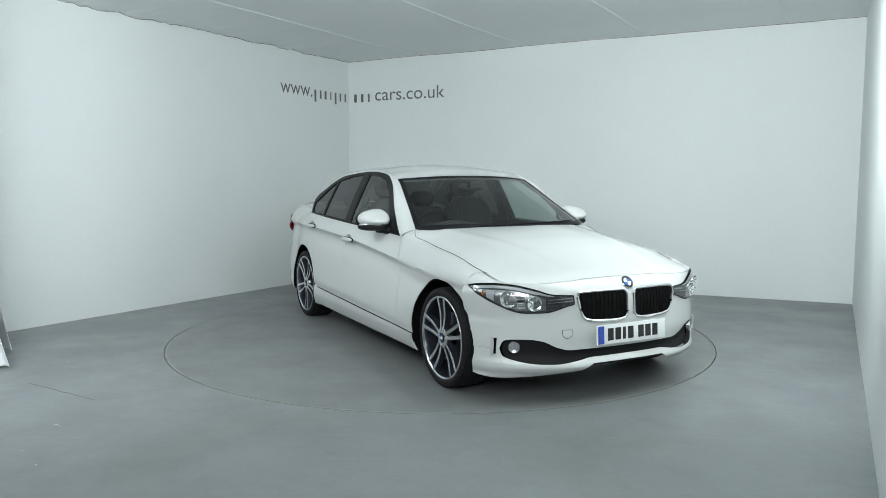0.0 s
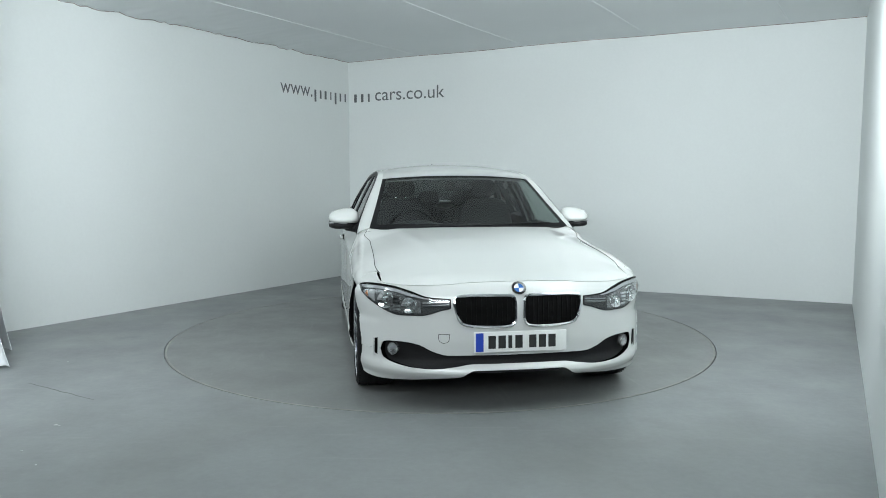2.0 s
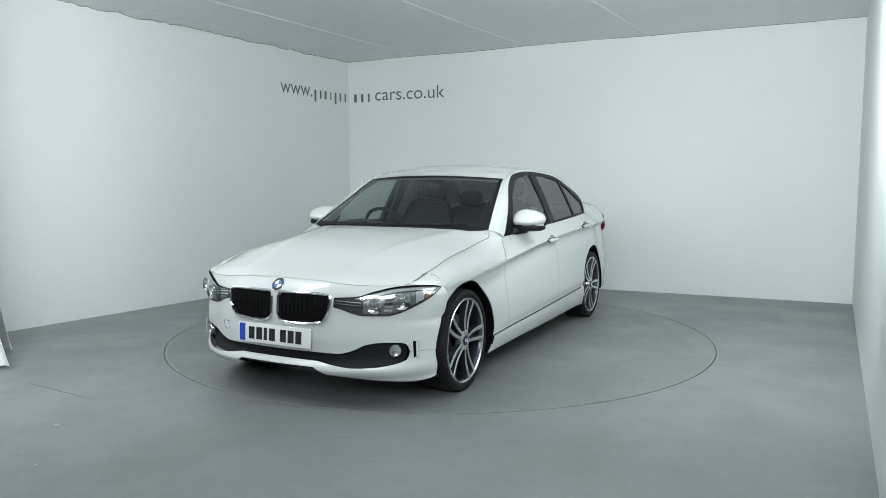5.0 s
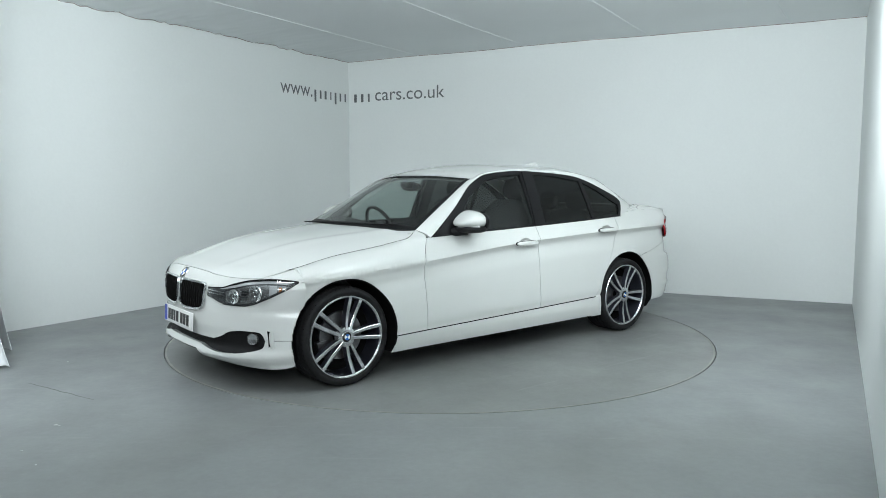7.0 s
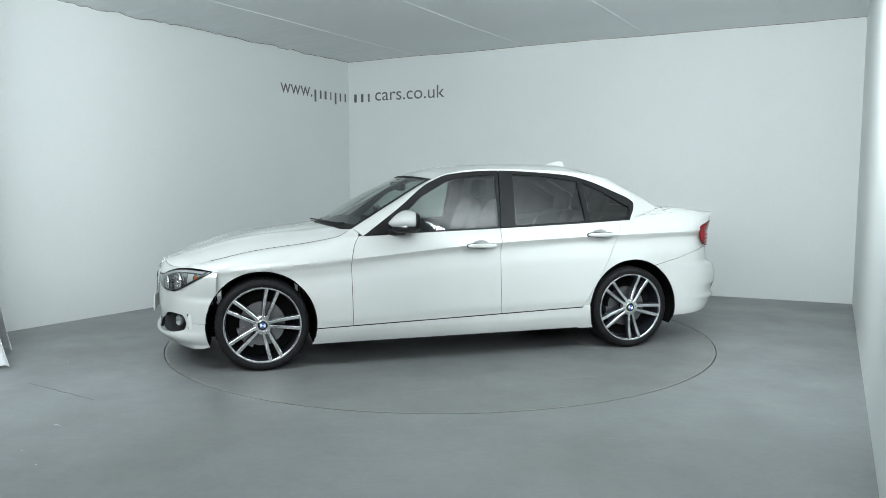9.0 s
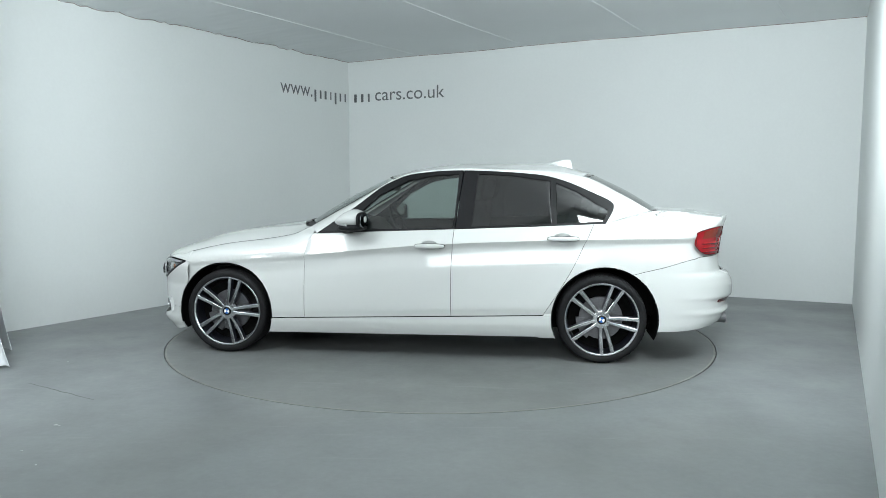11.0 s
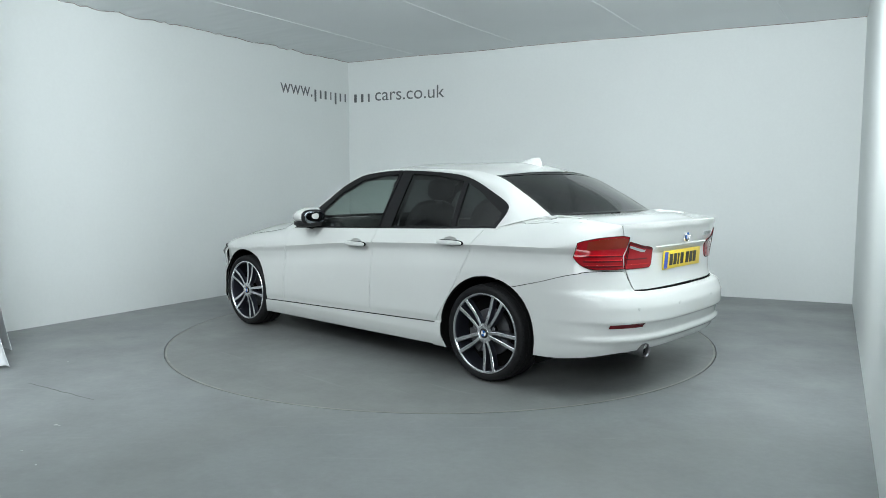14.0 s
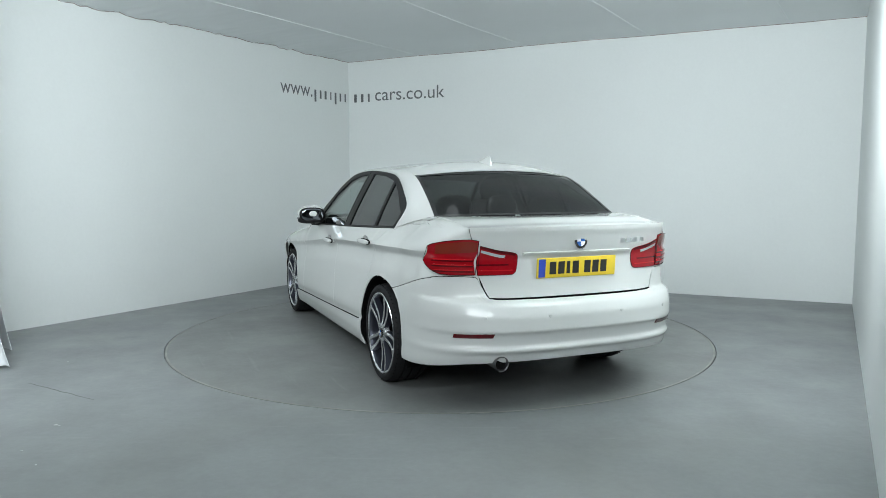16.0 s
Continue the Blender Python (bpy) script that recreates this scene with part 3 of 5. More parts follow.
def make_side(sg):
    inner = VOID
    # front wing
    wing = panel_side(lambda z: 1.715, DOOR_A, SILL, ZT_FRONT, sg, True, 84, 56, G)
    part("front_wing", thick(arch_cut(wing, *ARCH_F), 0.006), PAINT, car)
    # sill
    sill = panel_side(lambda z: 1.10, lambda z: -1.12, lambda x: 0.172 + (1.03 - x) * 0.008, lambda x: SILL(x) - 0.004, sg, False, 180, 26, 0.0)
    part("side_skirt", thick(arch_cut(arch_cut(sill, *ARCH_F), *ARCH_R), 0.008), PAINT, car)
    # doors
    for line_a, line_b, name, hx in ((DOOR_A, DOOR_B, "front_door", -0.165), (DOOR_B, DOOR_C, "rear_door", -1.125)):
        skin = panel_side(line_a, line_b, SILL, ZT_DOOR, sg, False, 64, 44, G)
        if name == "rear_door":
            arch_cut(skin, *ARCH_R)
        door = part(name, thick(skin, 0.006), PAINT, car)
        hz = 0.838 if name == "front_door" else 0.900
        handle = bmesh.new()
        join(handle, blob(0.112, 0.014, 0.017, 3.0, 24, 12))
        y = side_y(hx, hz)
        bmesh.ops.translate(handle, verts=handle.verts[:], vec=(hx, sg * (y + 0.030), hz))
        for dx in (-0.085, 0.085):
            box(handle, (hx + dx - 0.014, sg * y - 0.03, hz - 0.009), (hx + dx + 0.014, sg * y + 0.032, hz + 0.009), 0.004)
        handle_ob = part("handle", handle, PAINT, door)
        # black blob, slightly larger than the bar, draws the shadow round it
        line = blob(0.1145, 0.006, 0.0195, 3.0, 24, 12)
        bmesh.ops.translate(line, verts=line.verts[:], vec=(hx, sg * (y + 0.014), hz))
        part("handle_shade", line, VOID, handle_ob)
        cup = grid(20, 8, lambda u, v: (0.066 * v * math.cos(2 * math.pi * u), -0.012 * (1 - v * v) * sg, 0.034 * v * math.sin(2 * math.pi * u)), closed_u=True)
        bmesh.ops.translate(cup, verts=cup.verts[:], vec=(hx + 0.005, sg * (y + 0.007), hz + 0.006))
        outward(cup)
        part("handle_recess", cup, PAINT, door)
        # window of the door, with its black frame
        windows(door, name, sg)
        card = panel_side(line_a, line_b, SILL, ZT_DOOR, sg, False, 12, 10, 0.01)
        for v in card.verts:
            v.co.y -= sg * 0.05
        part("door_card", card, CABIN, door)
    # rear quarter
    def lid_u(z):
        """Where the boot lid begins."""
        lo, hi = XR - 0.90, XR
        for _ in range(14):
            mid = (lo + hi) / 2
            if abs(q_path(mid, z, 1).y) < LID_Y(z):
                lo = mid
            else:
                hi = mid
        return hi

    def quarter(u, v):
        z = 0.8
        for _ in range(4):
            uu = lerp(DOOR_C(min(z, 1.0)) - G, lid_u(z) + G, u)
            lo = shut_z(q_path(uu, 0.75, sg)) + G
            hi = ZT_DOOR(uu if uu > XR else q_path(uu, 1.0, sg).x)
            lo = 0.18 if uu > -1.40 else lerp(0.18, lo, min(1, (-1.40 - uu) / 0.12))
            mid = min(hi - 0.02, CREASE(uu if uu > XR else q_path(uu, 0.9, sg).x))
            z = lerp(lo, mid, v / 0.6) if v <= 0.6 else lerp(mid, hi, math.sin((v - 0.6) / 0.4 * math.pi / 2))
        return q_path(uu, z, sg)
    qp = outward(grid(96, 60, quarter))
    part("rear_quarter", thick(arch_cut(qp, *ARCH_R), 0.006), PAINT, car)
    # dark lining behind the gaps, and the wheel houses
    lining = panel_side(lambda z: 0.86 if z < 0.8 else 0.70, lambda z: -1.03, lambda x: 0.19, ZT_DOOR, sg, False, 20, 12)
    for v in lining.verts:
        v.co.y -= sg * 0.020
    part("inner_sill", lining, inner, body)
    for cx, cz, r in (ARCH_F, ARCH_R):
        def well(u, v):
            a = lerp(-0.40, math.pi + 0.40, u)
            x, z = cx + (r + 0.004) * math.cos(a), cz + (r + 0.004) * math.sin(a)
            return (x, sg * lerp(side_y(x, z, x > 0) - (0.030 if x > 1.55 else 0.014), 0.50, v), z)
        house = grid(48, 6, well)
        part("wheel_house", house, VOID, body)
        lip = []
        for i in range(61):
            a = lerp(-0.25, math.pi + 0.25, i / 60)
            x, z = cx + (r - 0.004) * math.cos(a), cz + (r - 0.004) * math.sin(a)
            lip.append((x, sg * (side_y(x, z, x > 0) - 0.009), z))
        part("arch_lip", tube(lip, 0.007, 6), VOID, body)


PANES = {"front_door": [[(0.52, 0.944), (0.24, 1.205), (0.03, 1.315), (-0.16, 1.350), (-0.355, 1.362), (-0.335, 1.018), (-0.325, 0.966)]],
         "rear_door": [[(-0.500, 1.364), (-0.75, 1.352), (-1.035, 1.310), (-1.045, 1.000), (-0.462, 0.976)],
                       [(-1.075, 1.298), (-1.22, 1.235), (-1.36, 1.150), (-1.445, 1.105), (-1.435, 1.060), (-1.405, 1.018), (-1.082, 1.002)]]}


def dlo_outline(name):
    """Black frame of a door's window, as x and z."""
    if name == "front_door":
        top = [(IN_X(w), IN_Z(w)) for w in [i * 0.1 for i in range(41)] if IN_X(w) > -0.385]
        return [*top, (-0.385, 1.388), (-0.337, 0.962)]
    top = [(IN_X(w), IN_Z(w)) for w in [3.9 + i * 0.1 for i in range(42)] if IN_X(w) < -0.395]
    return [(-0.345, 0.963), (-0.395, 1.389), *top]


def on_glass(bm, sg, out):
    for v in bm.verts:
        x, z = v.co.x, v.co.z
        v.co = (x, sg * (glass_y(x, z) + out), z)
    return outward(bm)


def dense(loop, step=0.05):
    res = []
    for a, b in zip(loop, loop[1:] + loop[:1]):
        n = max(1, int(math.dist(a, b) / step))
        res += [(lerp(a[0], b[0], i / n), lerp(a[1], b[1], i / n)) for i in range(n)]
    return res


def fill(loops):
    """A flat sheet bounded by the first loop, with the others as holes."""
    bm = bmesh.new()
    edges = []
    for loop in loops:
        vs = [bm.verts.new((x, 0, z)) for x, z in loop]
        edges += [bm.edges.new((a, b)) for a, b in zip(vs, vs[1:] + vs[:1])]
    bmesh.ops.triangle_fill(bm, use_beauty=True, use_dissolve=False, edges=edges, normal=(0, 1, 0))
    return bm


def pane_sheet(loop):
    """An even sheet of cells within a window's outline."""
    lo_x, hi_x = min(p[0] for p in loop) + 1e-4, max(p[0] for p in loop) - 1e-4

    def span(x):
        zs = [lerp(a[1], b[1], (x - a[0]) / (b[0] - a[0])) for a, b in zip(loop, loop[1:] + loop[:1])
              if a[0] != b[0] and min(a[0], b[0]) <= x <= max(a[0], b[0])]
        return min(zs), max(zs)

    def fn(u, v):
        x = lerp(lo_x, hi_x, u)
        z0, z1 = span(x)
        return (x, 0, lerp(z0, z1, v))
    return grid(48, 16, fn)


def windows(door, name, sg):
    panes = [dense(q, 0.03) for q in PANES[name]]
    frame_ = thick(on_glass(fill([dense(dlo_outline(name), 0.03), *panes]), sg, 0.004), 0.03)
    part("window_frame", frame_, TRIM, door, "satin black window frame")
    for i, q in enumerate(panes):
        bm = on_glass(pane_sheet(q), sg, -0.004)
        part("window_pane" if i == 0 else "quarter_light", bm, TINT_GLASS if name == "front_door" else DARK_GLASS, door,
             "lightly tinted glass" if name == "front_door" else "dark privacy glass", shadow=False)


LID_Y = curve([(0.652, 0.545), (0.70, 0.572), (0.78, 0.600), (0.90, 0.628), (0.983, 0.650), (1.048, 0.668), (1.10, 0.668)])
for side in (1, -1):
    make_side(side)

# -- nose
MOUTH_HI = curve([(0, 0.333), (0.25, 0.332), (0.40, 0.330), (0.48, 0.350), (0.56, 0.388), (0.64, 0.400), (0.71, 0.398), (0.738, 0.391), (0.747, 0.382), (0.752, 0.344)])
MOUTH_LO = curve([(0, 0.284), (0.26, 0.282), (0.36, 0.268), (0.50, 0.254), (0.60, 0.258), (0.68, 0.272), (0.73, 0.290), (0.747, 0.304), (0.752, 0.342)])
BUMPER_LO = curve([(0, 0.252), (0.26, 0.250), (0.34, 0.206), (0.42, 0.196), (0.60, 0.172), (0.75, 0.162), (0.82, 0.170), (0.885, 0.200)])
HOOD_MIDDLE = curve([(0, 0.744), (0.25, 0.740), (0.41, 0.728), (0.60, 0.720), (0.70, 0.722), (0.75, 0.724)])


def HOOD_LINE(y):
    """Height of the bonnet's shut line over the nose."""
    if y <= 0.75:
        return HOOD_MIDDLE(y)
    return max(0.724, ZT_FRONT(XF + 0.530 * (1 - min(0.9999, y / WF) ** NF) ** (1 / NF)) + 0.001)


def nose_y(u):
    """Spread of stations over half the nose, closer at the corner."""
    return 0.8770 * math.sin(u * math.pi / 2) ** 0.9


def skin_nose(y, z):
    """The nose with its top edge rolled in towards the bonnet."""
    q = nose(y, z)
    f = min(1.0, max(0.0, (z - 0.700) / max(0.01, HOOD_LINE(abs(y)) - 0.7032)))
    q.y -= math.copysign(max(0.0, abs(y) - 0.768) * (1 - math.sqrt(1 - f * f)), y)
    return q


def make_nose():
    bumper = None
    for lo, hi, name in ((MOUTH_HI, HOOD_LINE, "front_bumper"), (BUMPER_LO, MOUTH_LO, "bumper_chin")):
        bm = bmesh.new()
        for sg in (1, -1):
            h = grid(90, 44 if name == "front_bumper" else 22, lambda u, v: skin_nose(sg * nose_y(u), lerp(lo(nose_y(u)), hi(nose_y(u)) - (0.003 if name == "front_bumper" else 0), math.sin(v * math.pi / 2) if name == "front_bumper" else v)))
            join(bm, outward(h))
        bmesh.ops.remove_doubles(bm, verts=bm.verts[:], dist=0.0005)
        arch_cut(bm, *ARCH_F)
        ob = part(name, thick(bm, 0.005), PAINT, car if bumper is None else bumper, sharp=50)
        bumper = bumper or ob
    for sg in (1, -1):
        ys = [0.735 + 0.142 * k / 20 for k in range(21)]
        edge = [skin_nose(sg * y, HOOD_LINE(y) - 0.004) + Vector((0, -sg * 0.004, -0.009)) for y in ys]
        part("wing_corner", tube(edge, 0.011, 8), PAINT, bumper)
        joint = [Vector((1.702, sg * (side_y(1.702, z, True) - 0.013), z)) for z in [0.585 + 0.0088 * k for k in range(21)]]
        part("wing_joint", tube(joint, 0.012, 8), PAINT, bumper)
    # dark mouth
    for sg in (1, -1):
        part("lower_grille", patch(nose, 0.0, 0.750, lambda y: MOUTH_LO(y) - 0.006, lambda y: MOUTH_HI(y) + 0.006, sg, -0.035, 50, 8), PLASTIC, bumper, "matt black lower grille")
    lipbar = bmesh.new()
    join(lipbar, grid(24, 4, lambda u, v: nose(lerp(-0.25, 0.25, u), lerp(0.232, 0.262, v), -0.03)))
    part("chin_lip", thick(outward(lipbar), 0.02), PLASTIC, bumper)
    for sg in (1, -1):
        # fog lamp
        c = nose(sg * 0.694, 0.351, -0.012)
        d = (nose(sg * 0.694, 0.351, 1.0) - nose(sg * 0.694, 0.351)).normalized()
        turn = Matrix.Translation(c) @ Vector((d.x, d.y, 0)).to_track_quat("Y", "Z").to_matrix().to_4x4()
        bm = revolve([(0.036, -0.012), (0.036, 0.010), (0.034, 0.013), (0.031, 0.005)], 32)
        bm.transform(turn)
        fog = part("fog_lamp", bm, BEZEL, bumper, "round fog lamp with metal ring")
        bm = revolve([(0.0005, 0.001), (0.012, 0.002), (0.024, 0.005), (0.032, 0.007)], 32)
        bm.transform(turn)
        part("lens", bm, REFLECTOR, fog)
        # upright air slot at the bumper's corner, behind a thin white blade
        slot_hi, slot_lo = (lambda y: 0.408 - (y - 0.762) * 0.3), (lambda y: 0.300 + (y - 0.762) * 0.8)
        slot = part("air_slot", thick(patch(nose, 0.769, 0.785, slot_lo, slot_hi, sg, 0.0015, 6, 8), 0.003), VOID, bumper, "dark upright air slot")
        blade = grid(4, 10, lambda u, v: nose(sg * 0.787, lerp(0.300, 0.405, v), 0.0) + Vector((lerp(-0.006, 0.022, u) * (1 - 0.5 * abs(2 * v - 1) ** 3), sg * 0.004, 0)))
        part("blade", thick(outward(blade), 0.005), PAINT, slot)
        # kidney grille
        k_hi = curve([(0.024, 0.640), (0.032, 0.660), (0.055, 0.672), (0.20, 0.673), (0.345, 0.668), (0.358, 0.662), (0.366, 0.640)])
        k_lo = curve([(0.024, 0.545), (0.030, 0.522), (0.050, 0.504), (0.12, 0.496), (0.25, 0.500), (0.315, 0.512), (0.345, 0.545), (0.366, 0.625)])
        kid = part("kidney_grille", thick(patch(nose, 0.026, 0.364, k_lo, k_hi, sg, 0.003, 60, 14), 0.006), VOID, bumper, "black kidney grille in a chrome frame")
        part("chrome_frame", rim_of(nose, 0.024, 0.366, k_lo, k_hi, sg, 0.009, 0.0085, 60), CHROME, kid)
        slats = bmesh.new()
        for i in range(11):
            y = 0.048 + i * 0.0285
            join(slats, tube([nose(sg * y, lerp(k_lo(y) + 0.008, k_hi(y) - 0.006, j / 6), 0.006) for j in range(7)], 0.0036, 6))
        part("slats", slats, VOID, kid)
        # headlamp
        h_hi = curve([(0.385, 0.650), (0.50, 0.657), (0.60, 0.688), (0.70, 0.712), (0.78, 0.718), (0.82, 0.715), (0.85, 0.708), (0.867, 0.700)])
        h_lo = curve([(0.385, 0.600), (0.43, 0.590), (0.50, 0.566), (0.545, 0.556), (0.66, 0.554), (0.71, 0.566), (0.755, 0.590), (0.80, 0.622), (0.84, 0.662), (0.867, 0.697)])
        lamp = part("headlight", thick(patch(nose, 0.386, 0.866, h_lo, h_hi, sg, 0.0025, 70, 18), 0.01), HOUSING, car, "clear headlight with dark housing and chrome bowls")
        fade = lambda y: min(1, max(0.0, (y - 0.45) / 0.15)) * min(1, max(0.0, (0.866 - y) / 0.03))
        part("gap", thick(patch(nose, 0.455, 0.864, lambda y: h_hi(y) - 0.009 * fade(y), lambda y: h_hi(y) + 0.001, sg, 0.010, 50, 2), 0.006), VOID, lamp)
        part("brow", thick(patch(nose, 0.500, 0.850, lambda y: h_hi(y) - 0.026 * fade(y), lambda y: h_hi(y) - 0.010 * fade(y), sg, 0.008, 50, 3), 0.004), FROST, lamp, "frosted white light strip")
        part("edge", rim_of(nose, 0.386, 0.866, h_lo, h_hi, sg, 0.003, 0.0030, 60), TRIM, lamp)
        part("bezel", thick(patch(nose, 0.545, 0.835, lambda y: h_lo(y) + 0.012, lambda y: h_hi(y) - 0.034, sg, 0.0045, 40, 8), 0.003), BEZEL, lamp)
        for y, z, r in ((0.722, 0.634, 0.048), (0.605, 0.610, 0.043)):
            c = nose(sg * y, z, 0.004)
            d = (nose(sg * y, z, 1.0) - nose(sg * y, z)).normalized()
            d = (d * 0.55 + Vector((1, 0, 0)) * 0.45).normalized()
            turn = Matrix.Translation(c) @ d.to_track_quat("Y", "Z").to_matrix().to_4x4()
            bm = revolve([(0.0005, 0.000), (r * 0.3, 0.001), (r * 0.36, 0.006), (r * 0.42, 0.002), (r * 0.75, 0.004), (r * 0.95, 0.010), (r, 0.011), (r * 1.04, 0.004)], 36)
            bm.transform(turn)
            bowl = part("reflector_bowl", bm, CHROME, lamp)
            for k in range(8):
                a = math.pi * k / 4 + 0.2
                rib = tube([(r * 0.44 * math.cos(a), 0.0030, r * 0.44 * math.sin(a)), (r * 0.92 * math.cos(a), 0.0095, r * 0.92 * math.sin(a))], 0.0012, 5)
                rib.transform(turn)
                part("facet_rib", rib, BEZEL, bowl)
        for k in range(4):
            z = 0.585 + 0.020 * k
            part("step", thick(patch(nose, 0.648, 0.684, lambda y: z - 0.006, lambda y: z + 0.006, sg, 0.009 + 0.001 * k, 6, 2), 0.004), CHROME, lamp)
        part("indicator", thick(patch(nose, 0.778, 0.806, lambda y: h_lo(y) + 0.014, lambda y: 0.682, sg, 0.006, 6, 6), 0.003), FROST, lamp)
        part("side_marker", thick(patch(nose, 0.812, 0.822, lambda y: h_lo(y) + 0.010, lambda y: 0.672, sg, 0.006, 6, 4), 0.003), ORANGE, lamp, "amber side marker")
        bar = curve([(0.39, 0.622), (0.52, 0.612)])
        for dz in (0.0, 0.016):
            part("inner_trim", thick(patch(nose, 0.395, 0.535, lambda y: bar(y) + dz - 0.0025, lambda y: bar(y) + dz + 0.0025, sg, 0.007, 10, 2), 0.003), REFLECTOR, lamp)
        part("lens_cover", patch(nose, 0.392, 0.858, lambda y: h_lo(y) + 0.003, lambda y: h_hi(y) - 0.003, sg, 0.015, 60, 12), LENS, lamp, shadow=False)
    tow = rim_of(nose, 0.392, 0.452, lambda y: 0.430 - 0.028 * max(0.0, 1 - ((y - 0.422) / 0.030) ** 2) ** 0.5, lambda y: 0.452, -1, 0.0, 0.0016, 24)
    part("towing_eye_cover", tow, HOUSING, bumper)
    return bumper


bumper = make_nose()


def number_plate(name, face, m, label):
    """A plate with plain bars for its characters."""
    bm = bmesh.new()
    box(bm, (-0.268, -0.004, -0.058), (0.268, 0.004, 0.058), 0.003, m)
    plate = part(name, bm, face, car, label)
    bm = bmesh.new()
    box(bm, (-0.257, -0.0055, -0.052), (-0.213, -0.0035, 0.052), 0, m)
    part("blue_band", bm, PLATE_BLUE, plate)
    xs = [-0.164, -0.107, -0.060, -0.010, 0.070, 0.126, 0.182]
    for i, x in enumerate(xs):
        bm = bmesh.new()
        w = 0.011 if i == 2 else 0.021
        box(bm, (x - w, -0.0058, -0.036), (x + w, -0.0035, 0.036), 0, m)
        part("character_bar", bm, INK, plate)
    return plate


# the plates face along -y in their own space
number_plate("front_number_plate", PLATE_WHITE, Matrix.Translation((2.168, 0, 0.414)) @ pose(0, 0, 0, -3, 0, 90), "white number plate with blue band and black bars")
number_plate("rear_number_plate", PLATE_YELLOW, Matrix.Translation((-2.335, 0.008, 0.815)) @ pose(0, 0, 0, 4, 0, -90), "yellow number plate with blue band and black bars")


def roundel(m, r=0.041):
    bm = revolve([(0.0005, 0.004), (r * 0.5, 0.0035), (r * 0.95, 0.002), (r, -0.004)], 40)
    bm.transform(m)
    badge = part("badge", bm, PIANO, car, "round badge with blue and white quarters")
    for k in range(4):
        bm = grid(8, 4, lambda u, v: (max(v, 0.01) * r * 0.66 * math.cos((k + u) * math.pi / 2), 0.0052, max(v, 0.01) * r * 0.66 * math.sin((k + u) * math.pi / 2)))
        bm.transform(m)
        part("quarter", bm, BADGE_BLUE if k % 2 else BADGE_WHITE, badge)
    ring = revolve([(r * 0.97, 0.002), (r * 1.0, 0.005), (r * 1.05, 0.003), (r * 1.05, -0.004)], 40)
    bm = ring
    bm.transform(m)
    part("ring", bm, CHROME, badge)


roundel(Matrix.Translation((2.118, 0, 0.706)) @ Vector((0.80, 0, 0.6)).to_track_quat("Y", "Z").to_matrix().to_4x4())
roundel(Matrix.Translation((-2.358, 0.0, 0.962)) @ Vector((-1, 0, 0.08)).to_track_quat("Y", "Z").to_matrix().to_4x4())

# -- bonnet
HOOD_MID = curve([(2.075, 0.742), (2.04, 0.756), (1.90, 0.799), (1.76, 0.843), (1.64, 0.879), (1.45, 0.919), (1.295, 0.941), (1.1, 0.965), (0.90, 0.987)])


def make_bonnet():
    def fn(u, v):
        s = 2 * v - 1
        yf = abs(s) * 0.752
        z0 = HOOD_LINE(yf)
        front_x = skin_nose(yf, z0).x
        rear_x = 0.965 - 0.210 * abs(s) ** 2.4
        x = lerp(front_x, rear_x, u)
        ye = side_y(x, ZT_FRONT(x), True) - 0.003 if x <= 1.72 else lerp(side_y(1.72, ZT_FRONT(1.72), True) - 0.003, 0.752, min(1, (x - 1.72) / 0.19))
        y = s * ye
        ze = ZT_FRONT(x)
        mid = HOOD_MID(x)
        z = lerp(mid, ze, abs(s) ** 3.4)
        # twin creases running back from the grille
        c = abs(abs(y) - lerp(0.34, 0.56, u))
        z += 0.006 * math.exp(-(c / 0.05) ** 2) * min(1, u * 5) * (1 - abs(s) ** 6)
        # meet the nose along the front edge
        k = max(0.0, 1 - u / 0.10)
        z = lerp(z, z0 + (x - front_x) * -0.3, k * k)
        return (x, y, z)
    bonnet = part("bonnet", thick(outward(grid(70, 60, fn)), 0.012), PAINT, car, sharp=50)
    for sg in (1, -1):
        xs = [lerp(0.80, 1.80, k / 40) for k in range(41)]
        part("shut_line", tube([(x, sg * (side_y(x, ZT_FRONT(x), True) - 0.0015), ZT_FRONT(x) + 0.0005) for x in xs], 0.0018, 6), VOID, bonnet)
    cowl = grid(6, 30, lambda u, v: (lerp(1.02, 0.90, u) - 0.175 * abs(2 * v - 1) ** 2.2, (2 * v - 1) * 0.66, 0.958 - 0.004 * abs(2 * v - 1)))
    part("cowl", cowl, PLASTIC, bonnet)
    for pts in ([(0.93, -0.30, 0.985), (0.92, 0.10, 0.992), (0.865, 0.42, 0.998), (0.80, 0.60, 1.000)], [(0.95, -0.52, 0.982), (0.925, -0.20, 0.99), (0.91, 0.05, 0.995)]):
        part("wiper", tube(pts, 0.0055, 6), TRIM, bonnet)
    under = grid(10, 8, lambda u, v: (lerp(0.80, 1.98, u), lerp(-0.66, 0.66, v), lerp(0.76, 0.58, u)))
    part("engine_cover", under, VOID, bonnet)


make_bonnet()

